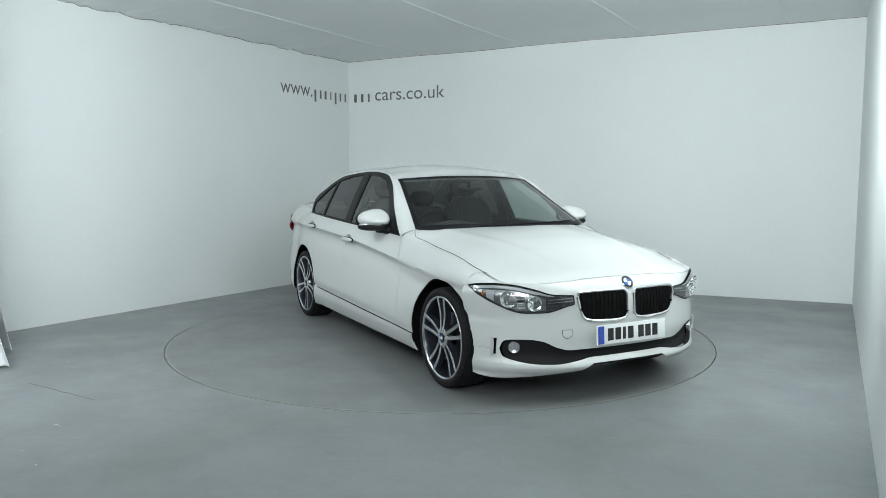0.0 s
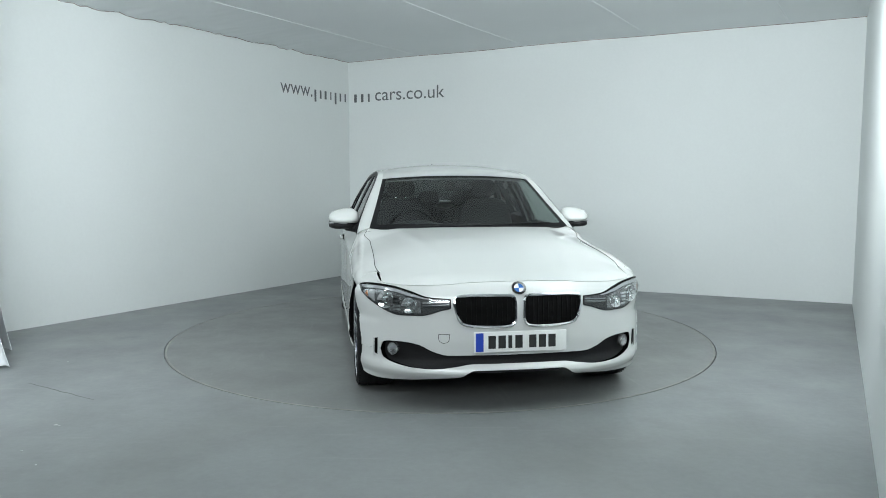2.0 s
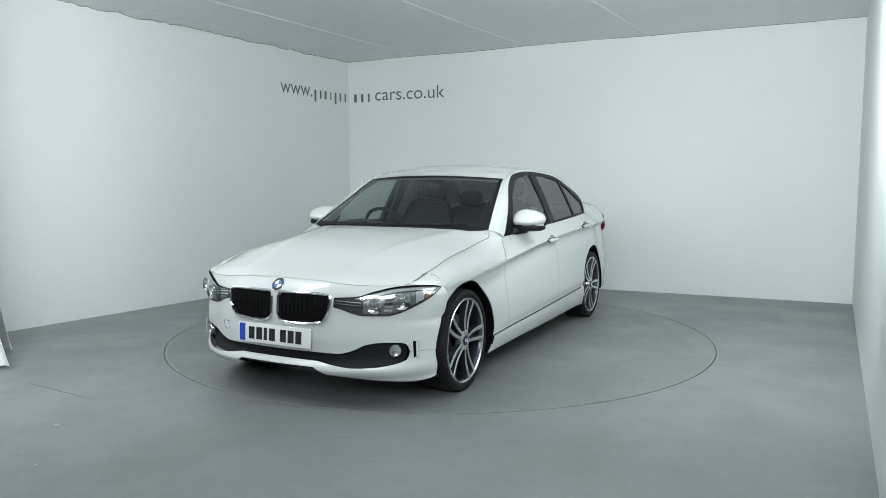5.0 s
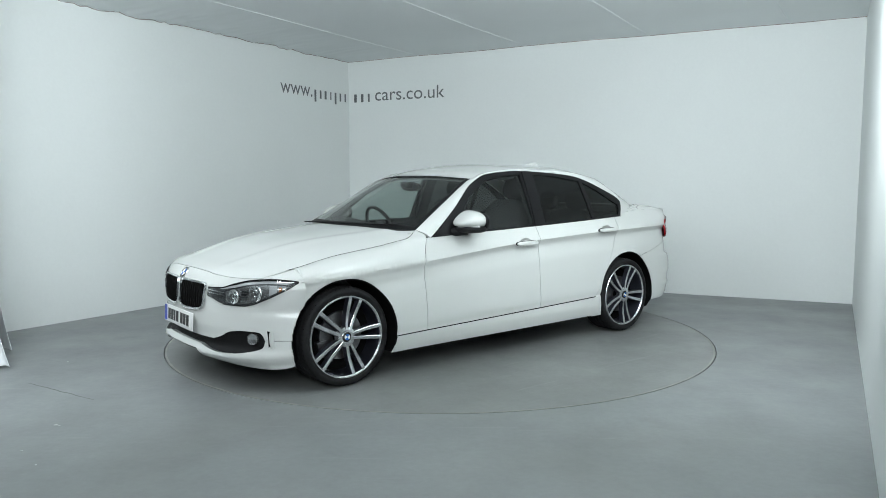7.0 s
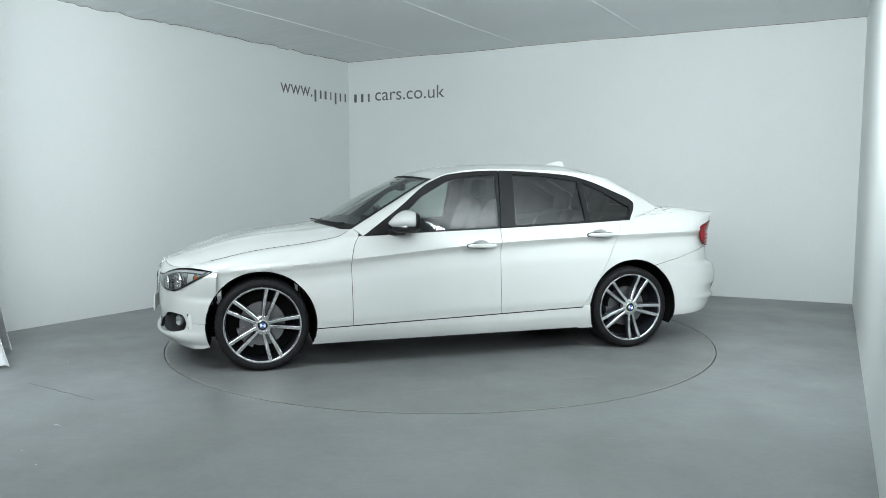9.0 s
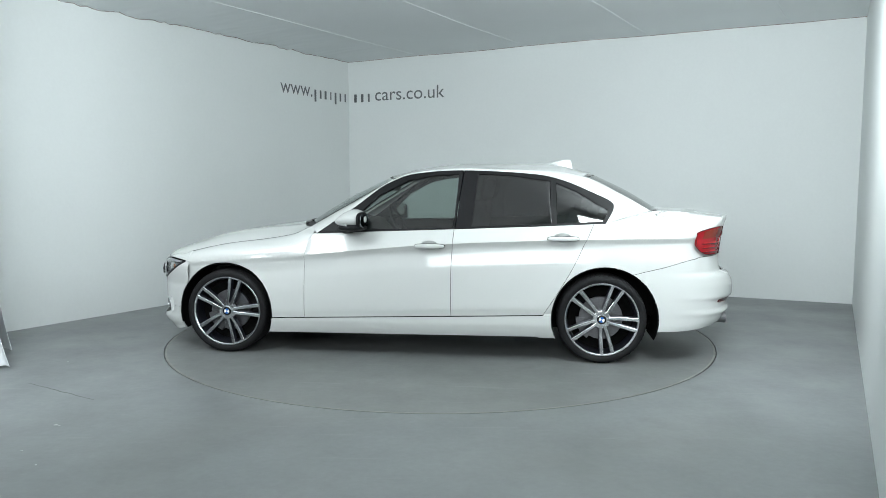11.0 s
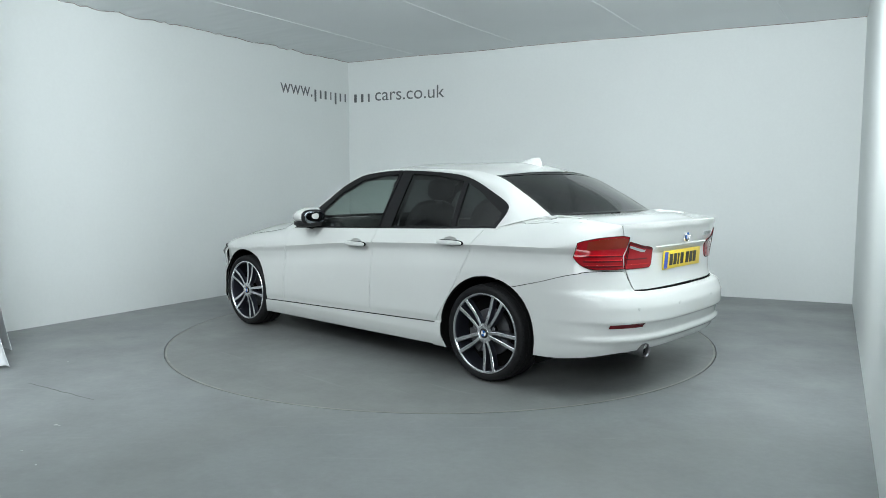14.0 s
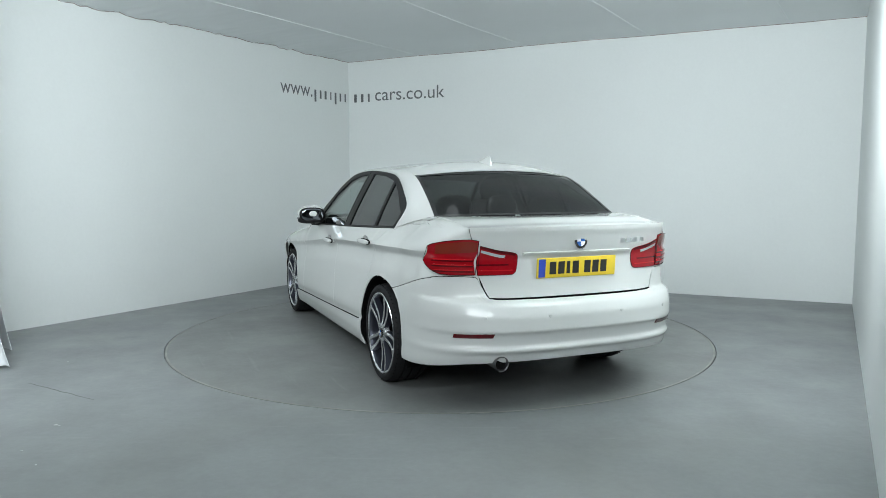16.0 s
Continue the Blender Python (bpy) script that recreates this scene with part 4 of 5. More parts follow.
# -- tail
def make_tail():
    low_line = curve([(0, 0.296), (0.40, 0.294), (0.66, 0.285), (0.82, 0.258), (0.905, 0.236)])
    bm = bmesh.new()
    for sg in (1, -1):
        def fn(u, v):
            uu = lerp(-1.50, XR - 0.90, u)
            q = q_path(uu, 0.5, sg)
            z = lerp(low_line(abs(q.y)), shut_z(q_path(uu, 0.75, sg)) - 0.002, v)
            return q_path(uu, z, sg)
        h = grid(110, 44, fn)
        join(bm, outward(h))
    bmesh.ops.remove_doubles(bm, verts=bm.verts[:], dist=0.0005)
    arch_cut(bm, *ARCH_R)
    rb = part("rear_bumper", thick(bm, 0.005), PAINT, car, sharp=55)
    for sg in (1, -1):
        part("reflector_strip", thick(patch(tail, 0.545, 0.735, lambda y: 0.440 + (0.735 - y) * 0.01, lambda y: 0.462 + (0.735 - y) * 0.03, sg, 0.004, 16, 3), 0.006), DARK_RED, rb, "dark red reflector strip")
        for y, z in ((0.60, 0.555), (0.24, 0.560)):
            c = tail(sg * y, z, 0.001)
            d = (tail(sg * y, z, 1) - tail(sg * y, z)).normalized()
            bm = revolve([(0.0005, 0.002), (0.009, 0.002), (0.0105, -0.002)], 16)
            bm.transform(Matrix.Translation(c) @ d.to_track_quat("Y", "Z").to_matrix().to_4x4())
            part("parking_sensor", bm, PAINT, rb)
    apron = thick(outward(grid(30, 4, lambda u, v: tail(lerp(-0.62, 0.62, u), lerp(0.305, 0.33, v), -0.03))), 0.01)
    part("lower_apron", apron, PLASTIC, rb)
    pipe = revolve([(0.036, 0.14), (0.040, 0.0), (0.043, -0.02), (0.042, -0.026), (0.037, -0.02), (0.036, 0.10), (0.0005, 0.11)], 32)
    pipe.transform(Matrix.Translation((-2.325, 0.50, 0.290)) @ pose(0, 0, 0, 0, 0, -90))
    tip = part("exhaust_tip", pipe, STEEL, car, "dull chrome exhaust tip")
    hole = revolve([(0.0005, 0.0), (0.036, 0.0)], 24)
    hole.transform(Matrix.Translation((-2.325, 0.50, 0.290)) @ pose(0, 0, 0, 0, 0, -90))
    part("pipe_mouth", hole, VOID, tip)
    # boot lid: deck and back face
    def deck(u, v):
        s = 2 * v - 1
        e0, m0 = ring_out(8), Vector((REAR_X(8), 0, REAR_Z(8)))
        x_rear = tail(abs(s) * LID_Y(1.05), 1.05).x
        x_front = lerp(m0.x, e0.x, s * s) - 0.004
        x = lerp(x_front, x_rear, u)
        ze, zm = ZT_DOOR(x), curve([(0, m0.z - 0.006), (0.4, 1.092), (0.8, 1.066), (0.93, 1.060), (1, 1.054)])(u)
        return (x, s * lerp(0.655, LID_Y(1.05), u) * 0.995, lerp(zm, min(zm, ze), abs(s) ** 3))

    def back(u, v):
        z = lerp(0.655, 1.053, v)
        y = (2 * u - 1) * (LID_Y(z) - 0.003)
        return tail(y, z)
    bm = grid(30, 40, deck)
    join(bm, grid(48, 50, back))
    bmesh.ops.remove_doubles(bm, verts=bm.verts[:], dist=0.002)
    bmesh.ops.recalc_face_normals(bm, faces=bm.faces[:])
    lid = part("boot_lid", thick(outward(bm), 0.006), PAINT, car, sharp=50)
    part("lid_gap", tube([tail((i / 20 - 1) * 0.55, 0.650 + 0.004 * abs(i / 20 - 1) ** 6, 0.0) for i in range(41)], 0.005, 6), VOID, lid)
    bar = thick(patch(tail, 0.0, 0.36, lambda y: 0.893, lambda y: 0.905, 1, 0.012, 20, 2), 0.016)
    join(bar, thick(patch(tail, 0.0, 0.36, lambda y: 0.893, lambda y: 0.905, -1, 0.012, 20, 2), 0.016))
    part("handle_strip", bar, PAINT, lid)
    for i, w in enumerate((0.018, 0.018, 0.018, 0.014)):
        x = -0.30 - i * 0.047 - (0.012 if i == 3 else 0)
        part("badge_bar", thick(patch(tail, abs(x) - w, abs(x) + w, lambda y: 0.946, lambda y: 0.972, -1, 0.004, 4, 2), 0.004), CHROME, lid)
    for sg in (1, -1):
        o_hi = curve([(0.612, 0.978), (0.66, 0.985), (0.74, 0.978), (0.81, 0.958), (0.837, 0.934)])
        o_lo = curve([(0.612, 0.786), (0.70, 0.784), (0.77, 0.788), (0.805, 0.808), (0.821, 0.838), (0.831, 0.872), (0.837, 0.915)])
        lamp = part("tail_light", thick(patch(tail, 0.613, 0.828, o_lo, o_hi, sg, 0.0035, 30, 16), 0.012), RED, car, "red tail light with amber and clear bands")
        part("indicator_band", thick(patch(tail, 0.618, 0.800, lambda y: lerp(0.915, 0.900, (y - 0.618) / 0.18), lambda y: o_hi(y) - 0.012, sg, 0.006, 20, 6), 0.003), AMBER, lamp)
        for z in (0.812, 0.842, 0.872):
            part("light_rib", thick(patch(tail, 0.622, 0.795, lambda y: z - 0.003, lambda y: z + 0.003, sg, 0.009, 16, 2), 0.004), BRIGHT_RED, lamp)
            part("rib_shade", thick(patch(tail, 0.618, 0.800, lambda y: z - 0.012, lambda y: z - 0.004, sg, 0.006, 16, 2), 0.003), DARK_RED, lamp)
        i_hi = curve([(0.380, 0.872), (0.392, 0.896), (0.415, 0.908), (0.50, 0.922), (0.604, 0.950)])
        i_lo = curve([(0.380, 0.846), (0.392, 0.802), (0.42, 0.786), (0.604, 0.784)])
        inner = part("lid_light", thick(patch(tail, 0.381, 0.603, i_lo, i_hi, sg, 0.006, 24, 14), 0.012), RED, lid, "red light on the boot lid")
        part("reverse_lens", thick(patch(tail, 0.46, 0.596, lambda y: i_hi(y) - 0.036, lambda y: i_hi(y) - 0.022, sg, 0.0085, 16, 3), 0.003), FROST, inner)
        part("light_rib", thick(patch(tail, 0.43, 0.598, lambda y: 0.838, lambda y: 0.846, sg, 0.0085, 16, 2), 0.003), DARK_RED, inner)
        part("light_rib", thick(patch(tail, 0.41, 0.598, lambda y: 0.808, lambda y: 0.814, sg, 0.0085, 16, 2), 0.003), BRIGHT_RED, inner)
        part("dark_band", thick(patch(tail, 0.405, 0.599, lambda y: i_hi(y) - 0.014, lambda y: i_hi(y) - 0.003, sg, 0.0085, 16, 2), 0.003), DARK_RED, inner)
        part("edge", rim_of(tail, 0.381, 0.603, i_lo, i_hi, sg, 0.005, 0.0018, 40), VOID, inner)
        part("edge", rim_of(tail, 0.613, 0.828, o_lo, o_hi, sg, 0.005, 0.0018, 40), VOID, lamp)


make_tail()


# -- door mirrors
def make_mirror(sg):
    cap = blob(0.100, 0.115, 0.070, 2.4, 32, 20)
    for v in cap.verts:
        v.co.x *= 1.0 + 0.25 * (v.co.x > 0)
        v.co.z *= 1.0 - 0.22 * (v.co.y / 0.115)
        if v.co.z > -0.03:
            k = max(0.0, v.co.x / 0.1225) ** 1.6
            v.co.z = -0.03 + (v.co.z + 0.03) * (1 - 0.62 * k)
        v.co.z = max(v.co.z, -0.038)
    low = blob(0.098, 0.112, 0.030, 2.7, 32, 12)
    for b, z in ((cap, 1.030), (low, 0.972)):
        b.transform(Matrix.Translation((0.405, sg * 0.925, z)) @ (pose(0, 0, 0, 0, 0, -10 * sg) @ Matrix.Diagonal((1, sg, 1, 1))))
    bmesh.ops.recalc_face_normals(cap, faces=cap.faces[:])
    bmesh.ops.recalc_face_normals(low, faces=low.faces[:])
    mirror = part("door_mirror", cap, PAINT, car, "white door mirror with black foot")
    join(low, tube([(0.42, sg * 0.90, 0.962), (0.46, sg * 0.85, 0.948), (0.50, sg * 0.805, 0.945)], [0.035, 0.028, 0.036], 12))
    part("mirror_foot", low, PLASTIC, mirror)
    tri = thick(on_glass(fill([dense([(0.665, 0.930), (0.50, 1.05), (0.44, 0.95), (0.44, 0.936)], 0.03)]), sg, 0.008), 0.012)
    part("mirror_mount", tri, TRIM, mirror)
    rimb = blob(0.020, 0.110, 0.062, 2.8, 28, 14)
    rimb.transform(Matrix.Translation((0.332, sg * 0.928, 1.022)) @ pose(0, 0, 0, 0, 0, -6 * sg))
    part("mirror_rim", rimb, TRIM, mirror)
    face = blob(0.006, 0.092, 0.052, 2.8, 28, 14)
    face.transform(Matrix.Translation((0.3135, sg * 0.930, 1.022)) @ pose(0, 0, 0, 0, 0, -6 * sg))
    part("mirror_glass", face, MIRROR, mirror)
    part("indicator", tube([(0.500, sg * 0.90, 0.990), (0.495, sg * 0.95, 0.990), (0.470, sg * 1.0, 0.990), (0.42, sg * 1.037, 0.990)], 0.0065, 8), FROST, mirror)


for side in (1, -1):
    make_mirror(side)


# -- wheels
def make_wheel():
    """A wheel whose outer face looks along +y, about its own hub."""
    R = HUB_Z
    w = new("wheel")
    tyre = revolve([(0.262, 0.0), (0.268, 0.010), (0.285, 0.016), (0.302, 0.012), (0.312, 0.002), (R - 0.002, -0.018), (R, -0.035), (R, -0.052), (R - 0.008, -0.053),
                    (R - 0.008, -0.060), (R, -0.061), (R, -0.105), (R - 0.008, -0.106), (R - 0.008, -0.114), (R, -0.115), (R, -0.165), (R - 0.008, -0.166),
                    (R - 0.008, -0.173), (R, -0.174), (R, -0.195), (0.30, -0.225), (0.262, -0.225)], 96)
    tyre_ob = part("tyre", tyre, RUBBER, w, "black low-profile tyre", sharp=50)
    blocks = bmesh.new()
    for k in range(60):
        a = 2 * math.pi * k / 60
        box(blocks, (-0.0025, -0.030, 0), (0.0025, 0.004, 0.005), 0, Matrix.Rotation(a, 4, "Y") @ Matrix.Translation((0, 0, R - 0.0085)) @ pose(0, 0, 0, 28, 0, 0))
    tagged(part("shoulder_sipes", blocks, VOID, tyre_ob), kind="stuff")
    rim = revolve([(0.266, -0.004), (0.266, 0.008), (0.262, 0.011), (0.255, 0.010), (0.249, 0.002), (0.245, -0.020), (0.235, -0.16), (0.262, -0.20)], 96)
    rim_ob = part("rim", rim, GREY_ALLOY, w, "grey alloy rim with machined spokes")
    lip = revolve([(0.2665, 0.0085), (0.263, 0.0125), (0.256, 0.0118), (0.250, 0.005)], 96)
    part("machined_lip", lip, ALLOY, rim_ob)
    for k in range(5):
        base = 2 * math.pi * k / 5
        for sd in (1, -1):
            def spoke(width, th, top):
                bm = bmesh.new()
                rows = []
                for i in range(9):
                    t = i / 8
                    r = lerp(0.045, 0.254, t)
                    mid = sd * lerp(0.012, 0.040, t ** 0.8)
                    hw = lerp(0.0105, 0.0130, t) * width
                    y = top + 0.004 - 0.016 * math.sin(math.pi * min(1, t * 1.1)) * 0.6 + 0.004 * t
                    rows.append([bm.verts.new((r, yy, mid + s * hw * k2)) for s, yy, k2 in ((-1, y - th, 1.35), (-1, y, 1), (1, y, 1), (1, y - th, 1.35))])
                for a, b in zip(rows, rows[1:]):
                    for j in range(4):
                        bm.faces.new((a[j], a[(j + 1) % 4], b[(j + 1) % 4], b[j]))
                bm.faces.new(rows[0])
                bm.faces.new(list(reversed(rows[-1])))
                bm.transform(Matrix.Rotation(base, 4, "Y"))
                bmesh.ops.recalc_face_normals(bm, faces=bm.faces[:])
                return bm
            sp = part("spoke", spoke(1.0, 0.038, 0.0), GREY_ALLOY, rim_ob, sharp=25)
            part("spoke_face", spoke(0.72, 0.002, 0.0018), ALLOY, rim_ob, sharp=25)
    hub = revolve([(0.0005, 0.006), (0.030, 0.006), (0.034, 0.003), (0.050, 0.004), (0.064, 0.000), (0.070, -0.03)], 48)
    part("hub", hub, ALLOY, rim_ob)
    cap = revolve([(0.0005, 0.010), (0.028, 0.009), (0.033, 0.005)], 40)
    cap_ob = part("hub_cap", cap, PIANO, rim_ob, "hub cap with blue and white quarters")
    for k in range(4):
        q = grid(6, 3, lambda u, v: (max(v, 0.01) * 0.020 * math.cos((k + u) * math.pi / 2), 0.0112, max(v, 0.01) * 0.020 * math.sin((k + u) * math.pi / 2)))
        part("cap_quarter", q, BADGE_BLUE if k % 2 else BADGE_WHITE, rim_ob)
    for k in range(5):
        a = 2 * math.pi * (k + 0.5) / 5
        b = revolve([(0.0005, -0.004), (0.009, -0.004), (0.0095, -0.02)], 12)
        b.transform(Matrix.Translation((0.056 * math.cos(a), 0.002, 0.056 * math.sin(a))))
        part("bolt", b, VOID, rim_ob)
    disc = revolve([(0.06, -0.070), (0.155, -0.070), (0.156, -0.092), (0.06, -0.092)], 64)
    part("brake_disc", disc, STEEL, w, "worn steel brake disc")
    back = revolve([(0.0005, -0.115), (0.236, -0.115)], 48)
    part("back_plate", back, VOID, w)
    cal = grid(10, 2, lambda u, v: (lerp(0.11, 0.178, v) * math.cos(lerp(-0.5, 0.5, u)), -0.062, lerp(0.11, 0.178, v) * math.sin(lerp(-0.5, 0.5, u))))
    part("brake_caliper", thick(cal, 0.04), STEEL, w)
    return w


first = make_wheel()
places = [(1.405, 0.872, 1, 38), (-1.405, 0.886, 1, 28), (1.405, -0.872, -1, 56), (-1.405, -0.886, -1, 20)]
for i, (x, y, sg, turn) in enumerate(places):
    m = pose(x, y, HUB_Z, 0, turn, 0 if sg > 0 else 180)
    if i == 0:
        first.matrix_basis = m
        first.parent = car
        wheel_ob = first
    else:
        wheel_ob = copy_thing(first, m)
        wheel_ob.parent = car


# -- cabin
def make_cabin():
    bm = bmesh.new()
    box(bm, (-1.85, -0.56, 0.19), (1.95, 0.56, 0.25), 0.02)
    box(bm, (-1.0, -0.80, 0.17), (0.98, 0.80, 0.23), 0.02)
    part("underbody", bm, VOID, car)
    bm = bmesh.new()
    box(bm, (-1.02, -0.78, 0.24), (1.0, 0.78, 0.30), 0.02)
    part("cabin_floor", bm, CABIN, car)
    dash = outward(grid(16, 24, lambda u, v: (lerp(0.92, 0.42, u) - 0.10 * abs(2 * v - 1) ** 3 * (1 - u), (2 * v - 1) * 0.76,
                                              0.945 + 0.03 * math.sin(math.pi * u) - 0.10 * max(0, u - 0.75) / 0.25 + 0.045 * math.exp(-((2 * v - 1 + 0.5) / 0.25) ** 2) * math.sin(math.pi * min(1, u * 1.1)))))
    dash_ob = part("dashboard", dash, CABIN, car, "black soft dashboard")
    bm = bmesh.new()
    box(bm, (0.40, -0.75, 0.45), (0.60, 0.75, 0.86), 0.04)
    part("dash_front", bm, CABIN, dash_ob)
    ring = []
    c = Vector((0.30, -0.38, 0.925))
    ax = Vector((-0.90, 0, 0.44))
    up = Vector((0.44, 0, 0.90))
    for i in range(37):
        a = 2 * math.pi * i / 36
        ring.append(c + Vector((0, 1, 0)) * 0.18 * math.cos(a) + up * 0.18 * math.sin(a))
    st = tube(ring, 0.015, 8)
    join(st, tube([c + Vector((0, -0.17, 0)), c + Vector((0, 0, -0.02)), c + Vector((0, 0.17, 0))], 0.018, 8))
    join(st, tube([c - up * 0.17, c], 0.016, 8))
    hubb = blob(0.03, 0.075, 0.06)
    bmesh.ops.translate(hubb, verts=hubb.verts[:], vec=c)
    join(st, hubb)
    part("steering_wheel", st, TRIM, car, "black steering wheel")
    for x, ys, wide, lean, top in ((-0.20, (-0.38, 0.38), 0.25, 20, 0.70), (-1.02, (-0.36, 0.36, 0.0), 0.26, 24, 0.60)):
        for y in ys:
            wd = wide if y else 0.12
            bm = blob(0.26, wd, 0.085, 3.2)
            bmesh.ops.translate(bm, verts=bm.verts[:], vec=(x + 0.16, y, 0.50))
            seat = part("seat", bm, SEAT, car, "dark grey cloth seat")
            bm = blob(0.085, wd, top / 2, 3.4, 28, 24)
            bm.transform(Matrix.Translation((x - 0.20, y, 0.50 + top / 2 - 0.03)) @ pose(0, 0, 0, 0, -lean * 0.8, 0))
            part("backrest", bm, SEAT, seat)
            hx, hz = x - 0.20 - (top / 2 + 0.09) * math.sin(radians(lean)) - 0.005, 0.53 + top * 0.95
            if x < -0.5:
                hz -= 0.02
            bm = blob(0.05, 0.13 if y else 0.11, 0.085, 2.8)
            bm.transform(Matrix.Translation((hx, y, hz + 0.05)) @ pose(0, 0, 0, 0, -lean * 0.6, 0))
            head = part("headrest", bm, SEAT, seat)
            bm = bmesh.new()
            for dy in (-0.045, 0.045):
                join(bm, tube([(hx + 0.05, y + dy, hz - 0.12), (hx + 0.02, y + dy, hz)], 0.007, 8))
            part("headrest_posts", bm, CHROME, seat)
    bm = bmesh.new()
    box(bm, (-1.80, -0.62, 0.985), (-1.30, 0.62, 1.02), 0.01)
    part("parcel_shelf", bm, CABIN, car)
    bm = bmesh.new()
    box(bm, (-0.55, -0.10, 0.30), (0.45, 0.10, 0.60), 0.03)
    part("centre_console", bm, CABIN, car)
    bm = bmesh.new()
    box(bm, (-2.15, -0.60, 0.30), (-1.30, 0.60, 0.97), 0.04)
    part("boot_lining", bm, VOID, car)
    for sg in (1, -1):
        inner = outward(grid(12, 6, lambda u, v: (lerp(-0.36, -0.47, v), sg * (glass_y(-0.4, lerp(0.95, 1.37, u)) - 0.05), lerp(0.95, 1.37, u))))
        part("pillar_trim", thick(inner, 0.02), CABIN, body)


make_cabin()


# ---- lettering on the walls ----
def lettering(name, body, origin, direction, width, height, z, label):
    """Flat letters on a wall, fitted between their ends."""
    data = bpy.data.curves.new(name, "FONT")
    data.body, data.size, data.extrude = body, 1.0, 0.0
    src = new(name, data)
    me = bpy.data.meshes.new_from_object(src)
    bpy.data.objects.remove(src)
    me.name = name
    xs, ys = [v.co.x for v in me.vertices], [v.co.y for v in me.vertices]
    n = Vector((direction.y, -direction.x))
    for v in me.vertices:
        t = (v.co.x - min(xs)) / (max(xs) - min(xs)) * width
        q = origin + direction * t + n * 0.004
        v.co = (q.x, q.y, z + (v.co.y - max(min(ys), -0.01)) / max(ys) * height)
    me.materials.append(WALL_INK)
    return tagged(new(name, me), label, "lettering")


def letter_bar(origin, direction, t, width, lo, hi):
    n = Vector((direction.y, -direction.x))
    bm = bmesh.new()
    a, b = origin + direction * t, origin + direction * (t + width)
    vs = []
    for off in (0.001, 0.004):
        vs.append([bm.verts.new((q.x + n.x * off, q.y + n.y * off, z)) for q, z in ((a, lo), (b, lo), (b, hi), (a, hi))])
    bm.faces.new(vs[1])
    for k in range(4):
        bm.faces.new((vs[0][k], vs[0][(k + 1) % 4], vs[1][(k + 1) % 4], vs[1][k]))
    return tagged(part("lettering_bar", bm, WALL_INK), "dark grey bar of lettering on the white wall", "lettering", group="lettering on the wall")


LEFT_DIR = (C1 - LEFT_END).normalized()
tagged(lettering("wall_lettering", "www.", C1 - LEFT_DIR * 1.315, LEFT_DIR, 0.575, 0.118, 2.405, "dark grey letters www on the white wall"), group="lettering on the wall")
for k, (wd, drop) in enumerate(((0.055, 0.045), (0.050, 0), (0.060, 0), (0.034, 0), (0.055, 0.045), (0.050, 0), (0.042, 0))):
    letter_bar(C1, LEFT_DIR, -0.700 + k * 0.100 + (0.06 - wd) / 2, wd * 0.6, 2.397 - drop, 2.505)
for k, wd in enumerate((0.066, 0.062, 0.046)):
    letter_bar(C1, BACK, 0.090 + k * 0.108, wd * 0.6, 2.396, 2.505)
tagged(lettering("wall_lettering", "cars.co.uk", C1 + BACK * 0.42, BACK, 1.035, 0.165, 2.404, "dark grey letters on the white back wall"), group="lettering on the wall")


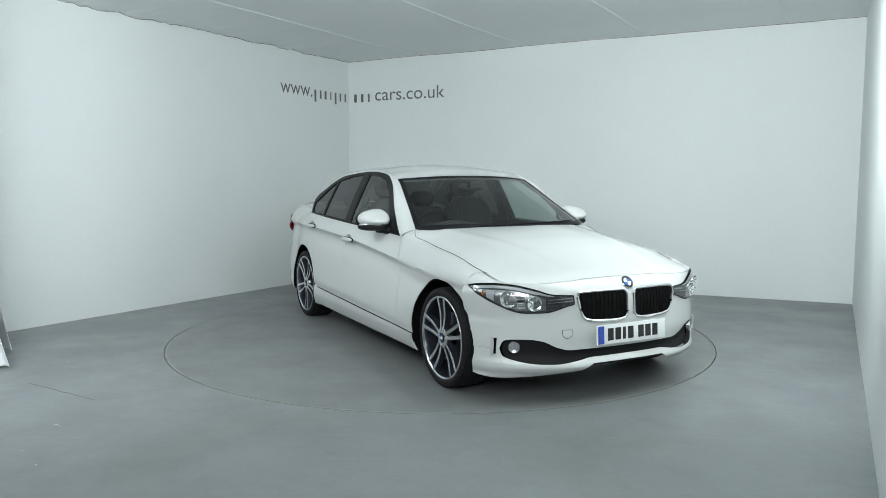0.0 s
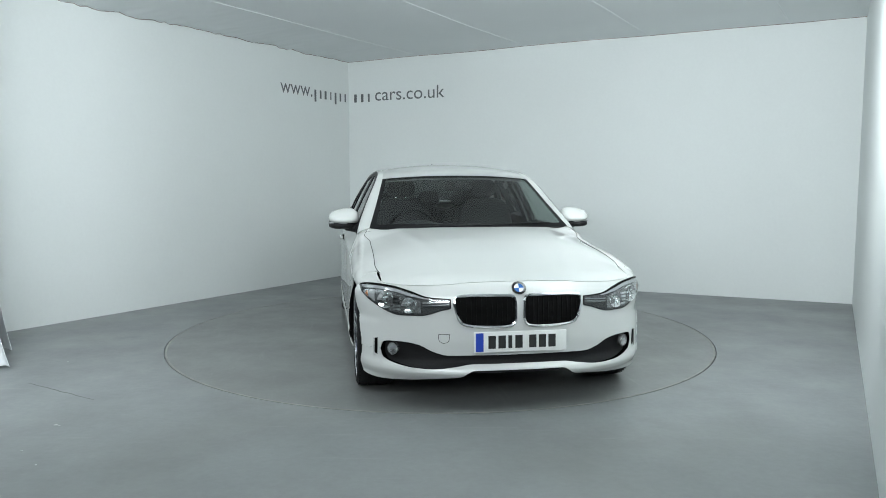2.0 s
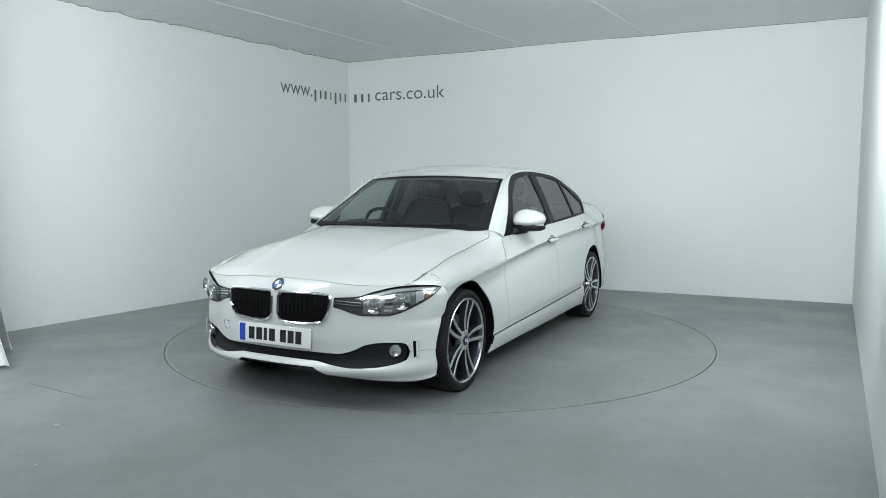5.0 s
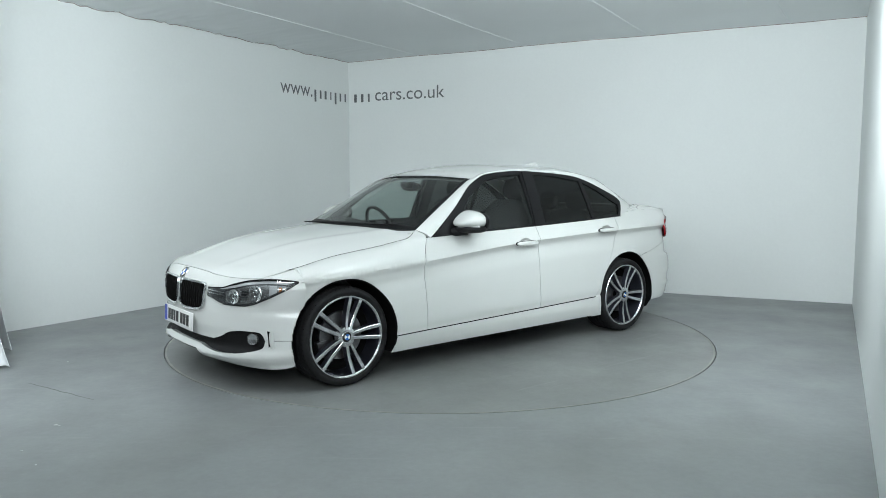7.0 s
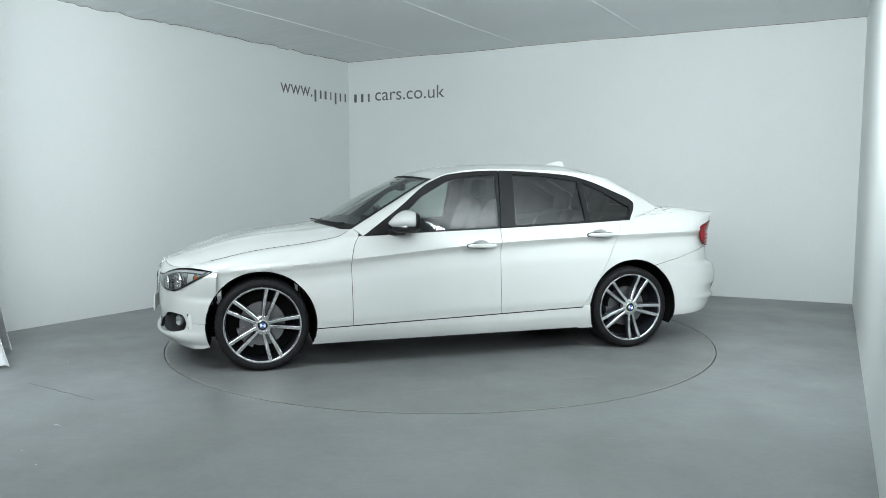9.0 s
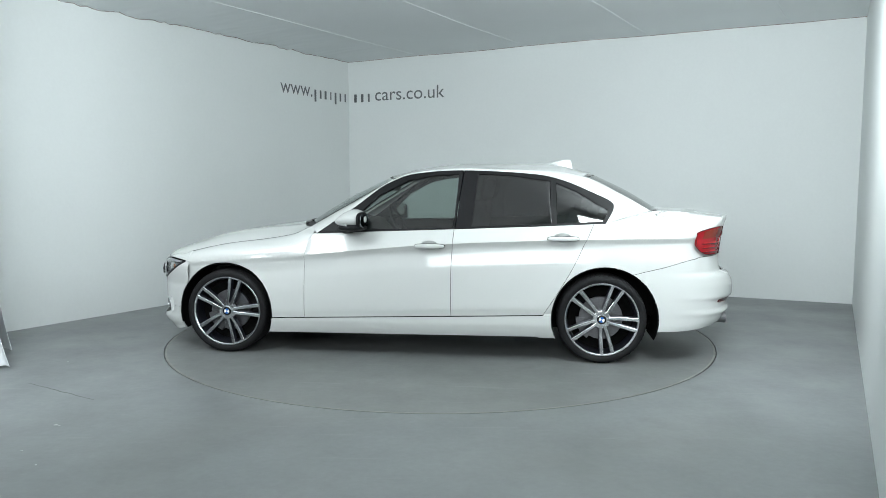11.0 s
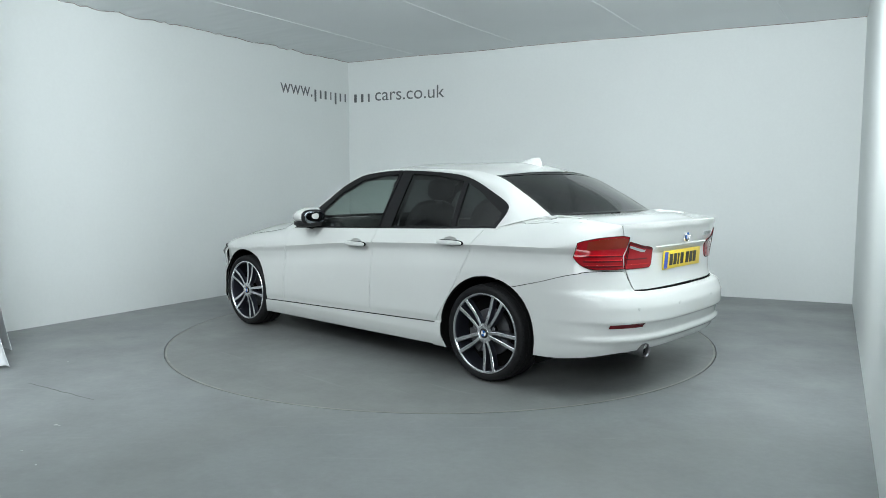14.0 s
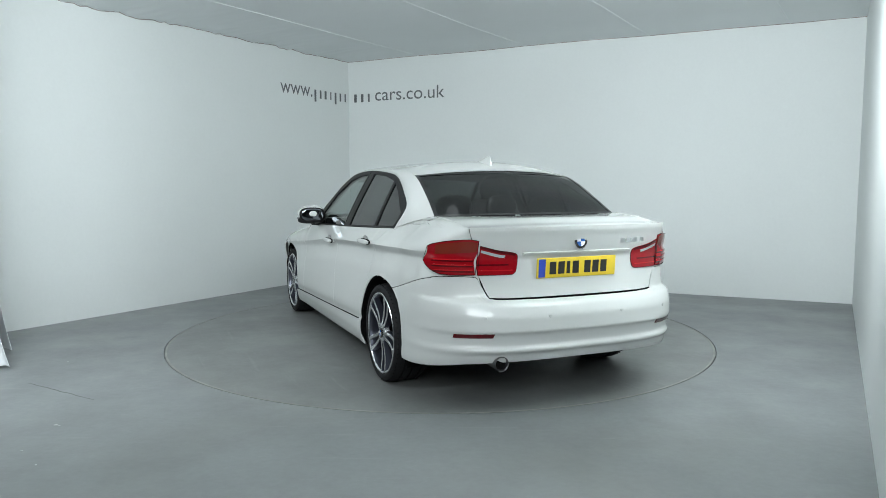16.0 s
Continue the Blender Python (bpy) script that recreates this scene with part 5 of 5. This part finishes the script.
# ---- curtain and marks on the floor ----
def make_curtain():
    def fn(u, v):
        z = lerp(0.015, 2.93, v)
        flare = (1 - v) ** 5
        x = lerp(-4.6, -3.21, u) + flare * lerp(0.0, 0.21, u)
        y = lerp(-0.75, -1.28, u) - flare * 0.05 + 0.05 * math.sin(u * 34) * (0.5 + 0.5 * u) + 0.015 * math.sin(u * 71 + 4 * v)
        return (x, y, z + 0.012 * math.sin(u * 34) * flare)
    bm = thick(grid(120, 40, fn), 0.004)
    tagged(part("curtain", bm, SHEET), "white cloth curtain hanging down to the floor", "curtain")

    def second(u, v):
        z = lerp(0.012, 2.93, v)
        flare = (1 - v) ** 5
        x = lerp(-4.9, -3.44, u) + flare * lerp(0.0, 0.14, u)
        y = lerp(-0.2, -0.70, u) + 0.05 * math.sin(u * 30) + 0.012 * math.sin(u * 66 + 3 * v)
        return (x, y, z)
    tagged(part("curtain", thick(grid(100, 30, second), 0.004), SHEET), "white cloth curtain hanging behind another", "curtain")


make_curtain()


def floor_chip(x, y, r, seed, parent=None):
    rnd = random.Random(seed)
    bm = bmesh.new()
    n = 9
    rad = [r * rnd.uniform(0.5, 1.2) for _ in range(n)]
    lo = [bm.verts.new((x + q * math.cos(2 * math.pi * k / n), y + 0.7 * q * math.sin(2 * math.pi * k / n), 0.0005)) for k, q in enumerate(rad)]
    hi = [bm.verts.new((v.co.x * 0.9 + x * 0.1, v.co.y * 0.9 + y * 0.1, 0.003)) for v in lo]
    bm.faces.new(hi)
    for k in range(n):
        bm.faces.new((lo[k], lo[(k + 1) % n], hi[(k + 1) % n], hi[k]))
    ob = part("floor_chip", bm, DUST, parent)
    return ob if parent is not None else tagged(ob, "small pale paint chip on the grey floor", "paint chip", group="chips on the floor")


for k, (x, y, r) in enumerate(((-2.07, -2.44, 0.012), (-2.045, -2.45, 0.006), (-2.04, -2.81, 0.006), (-1.87, -2.99, 0.006), (-2.71, -1.06, 0.008))):
    floor_chip(x, y, r, k)


def floor_crack():
    """A hairline crack in the paint."""
    a, b = Vector((-2.68, -1.62)), Vector((-2.08, -1.985))
    pts = []
    for k in range(25):
        q = a.lerp(b, k / 24)
        w = 0.012 * noise.noise(Vector((k * 0.35, 3, 1)))
        pts.append((q.x + w * 0.5, q.y + w, 0.0003))
    tagged(part("floor_crack", tube(pts, [0.0007 + 0.0010 * math.sin(math.pi * k / 24) for k in range(25)], 5), DISC_EDGE_DARK),
           "fine dark hairline crack in the grey floor", "floor crack")


floor_crack()

# ---- turning ----
def motions():
    x, y = CAR_ON_TABLE
    walk(turntable, [(t, pose(0, 0, 0, 0, 0, a)) for t, a in TURN])
    walk(car, [(t, pose(0, 0, 0, 0, 0, a) @ pose(x, y, 0)) for t, a in TURN])


motions()
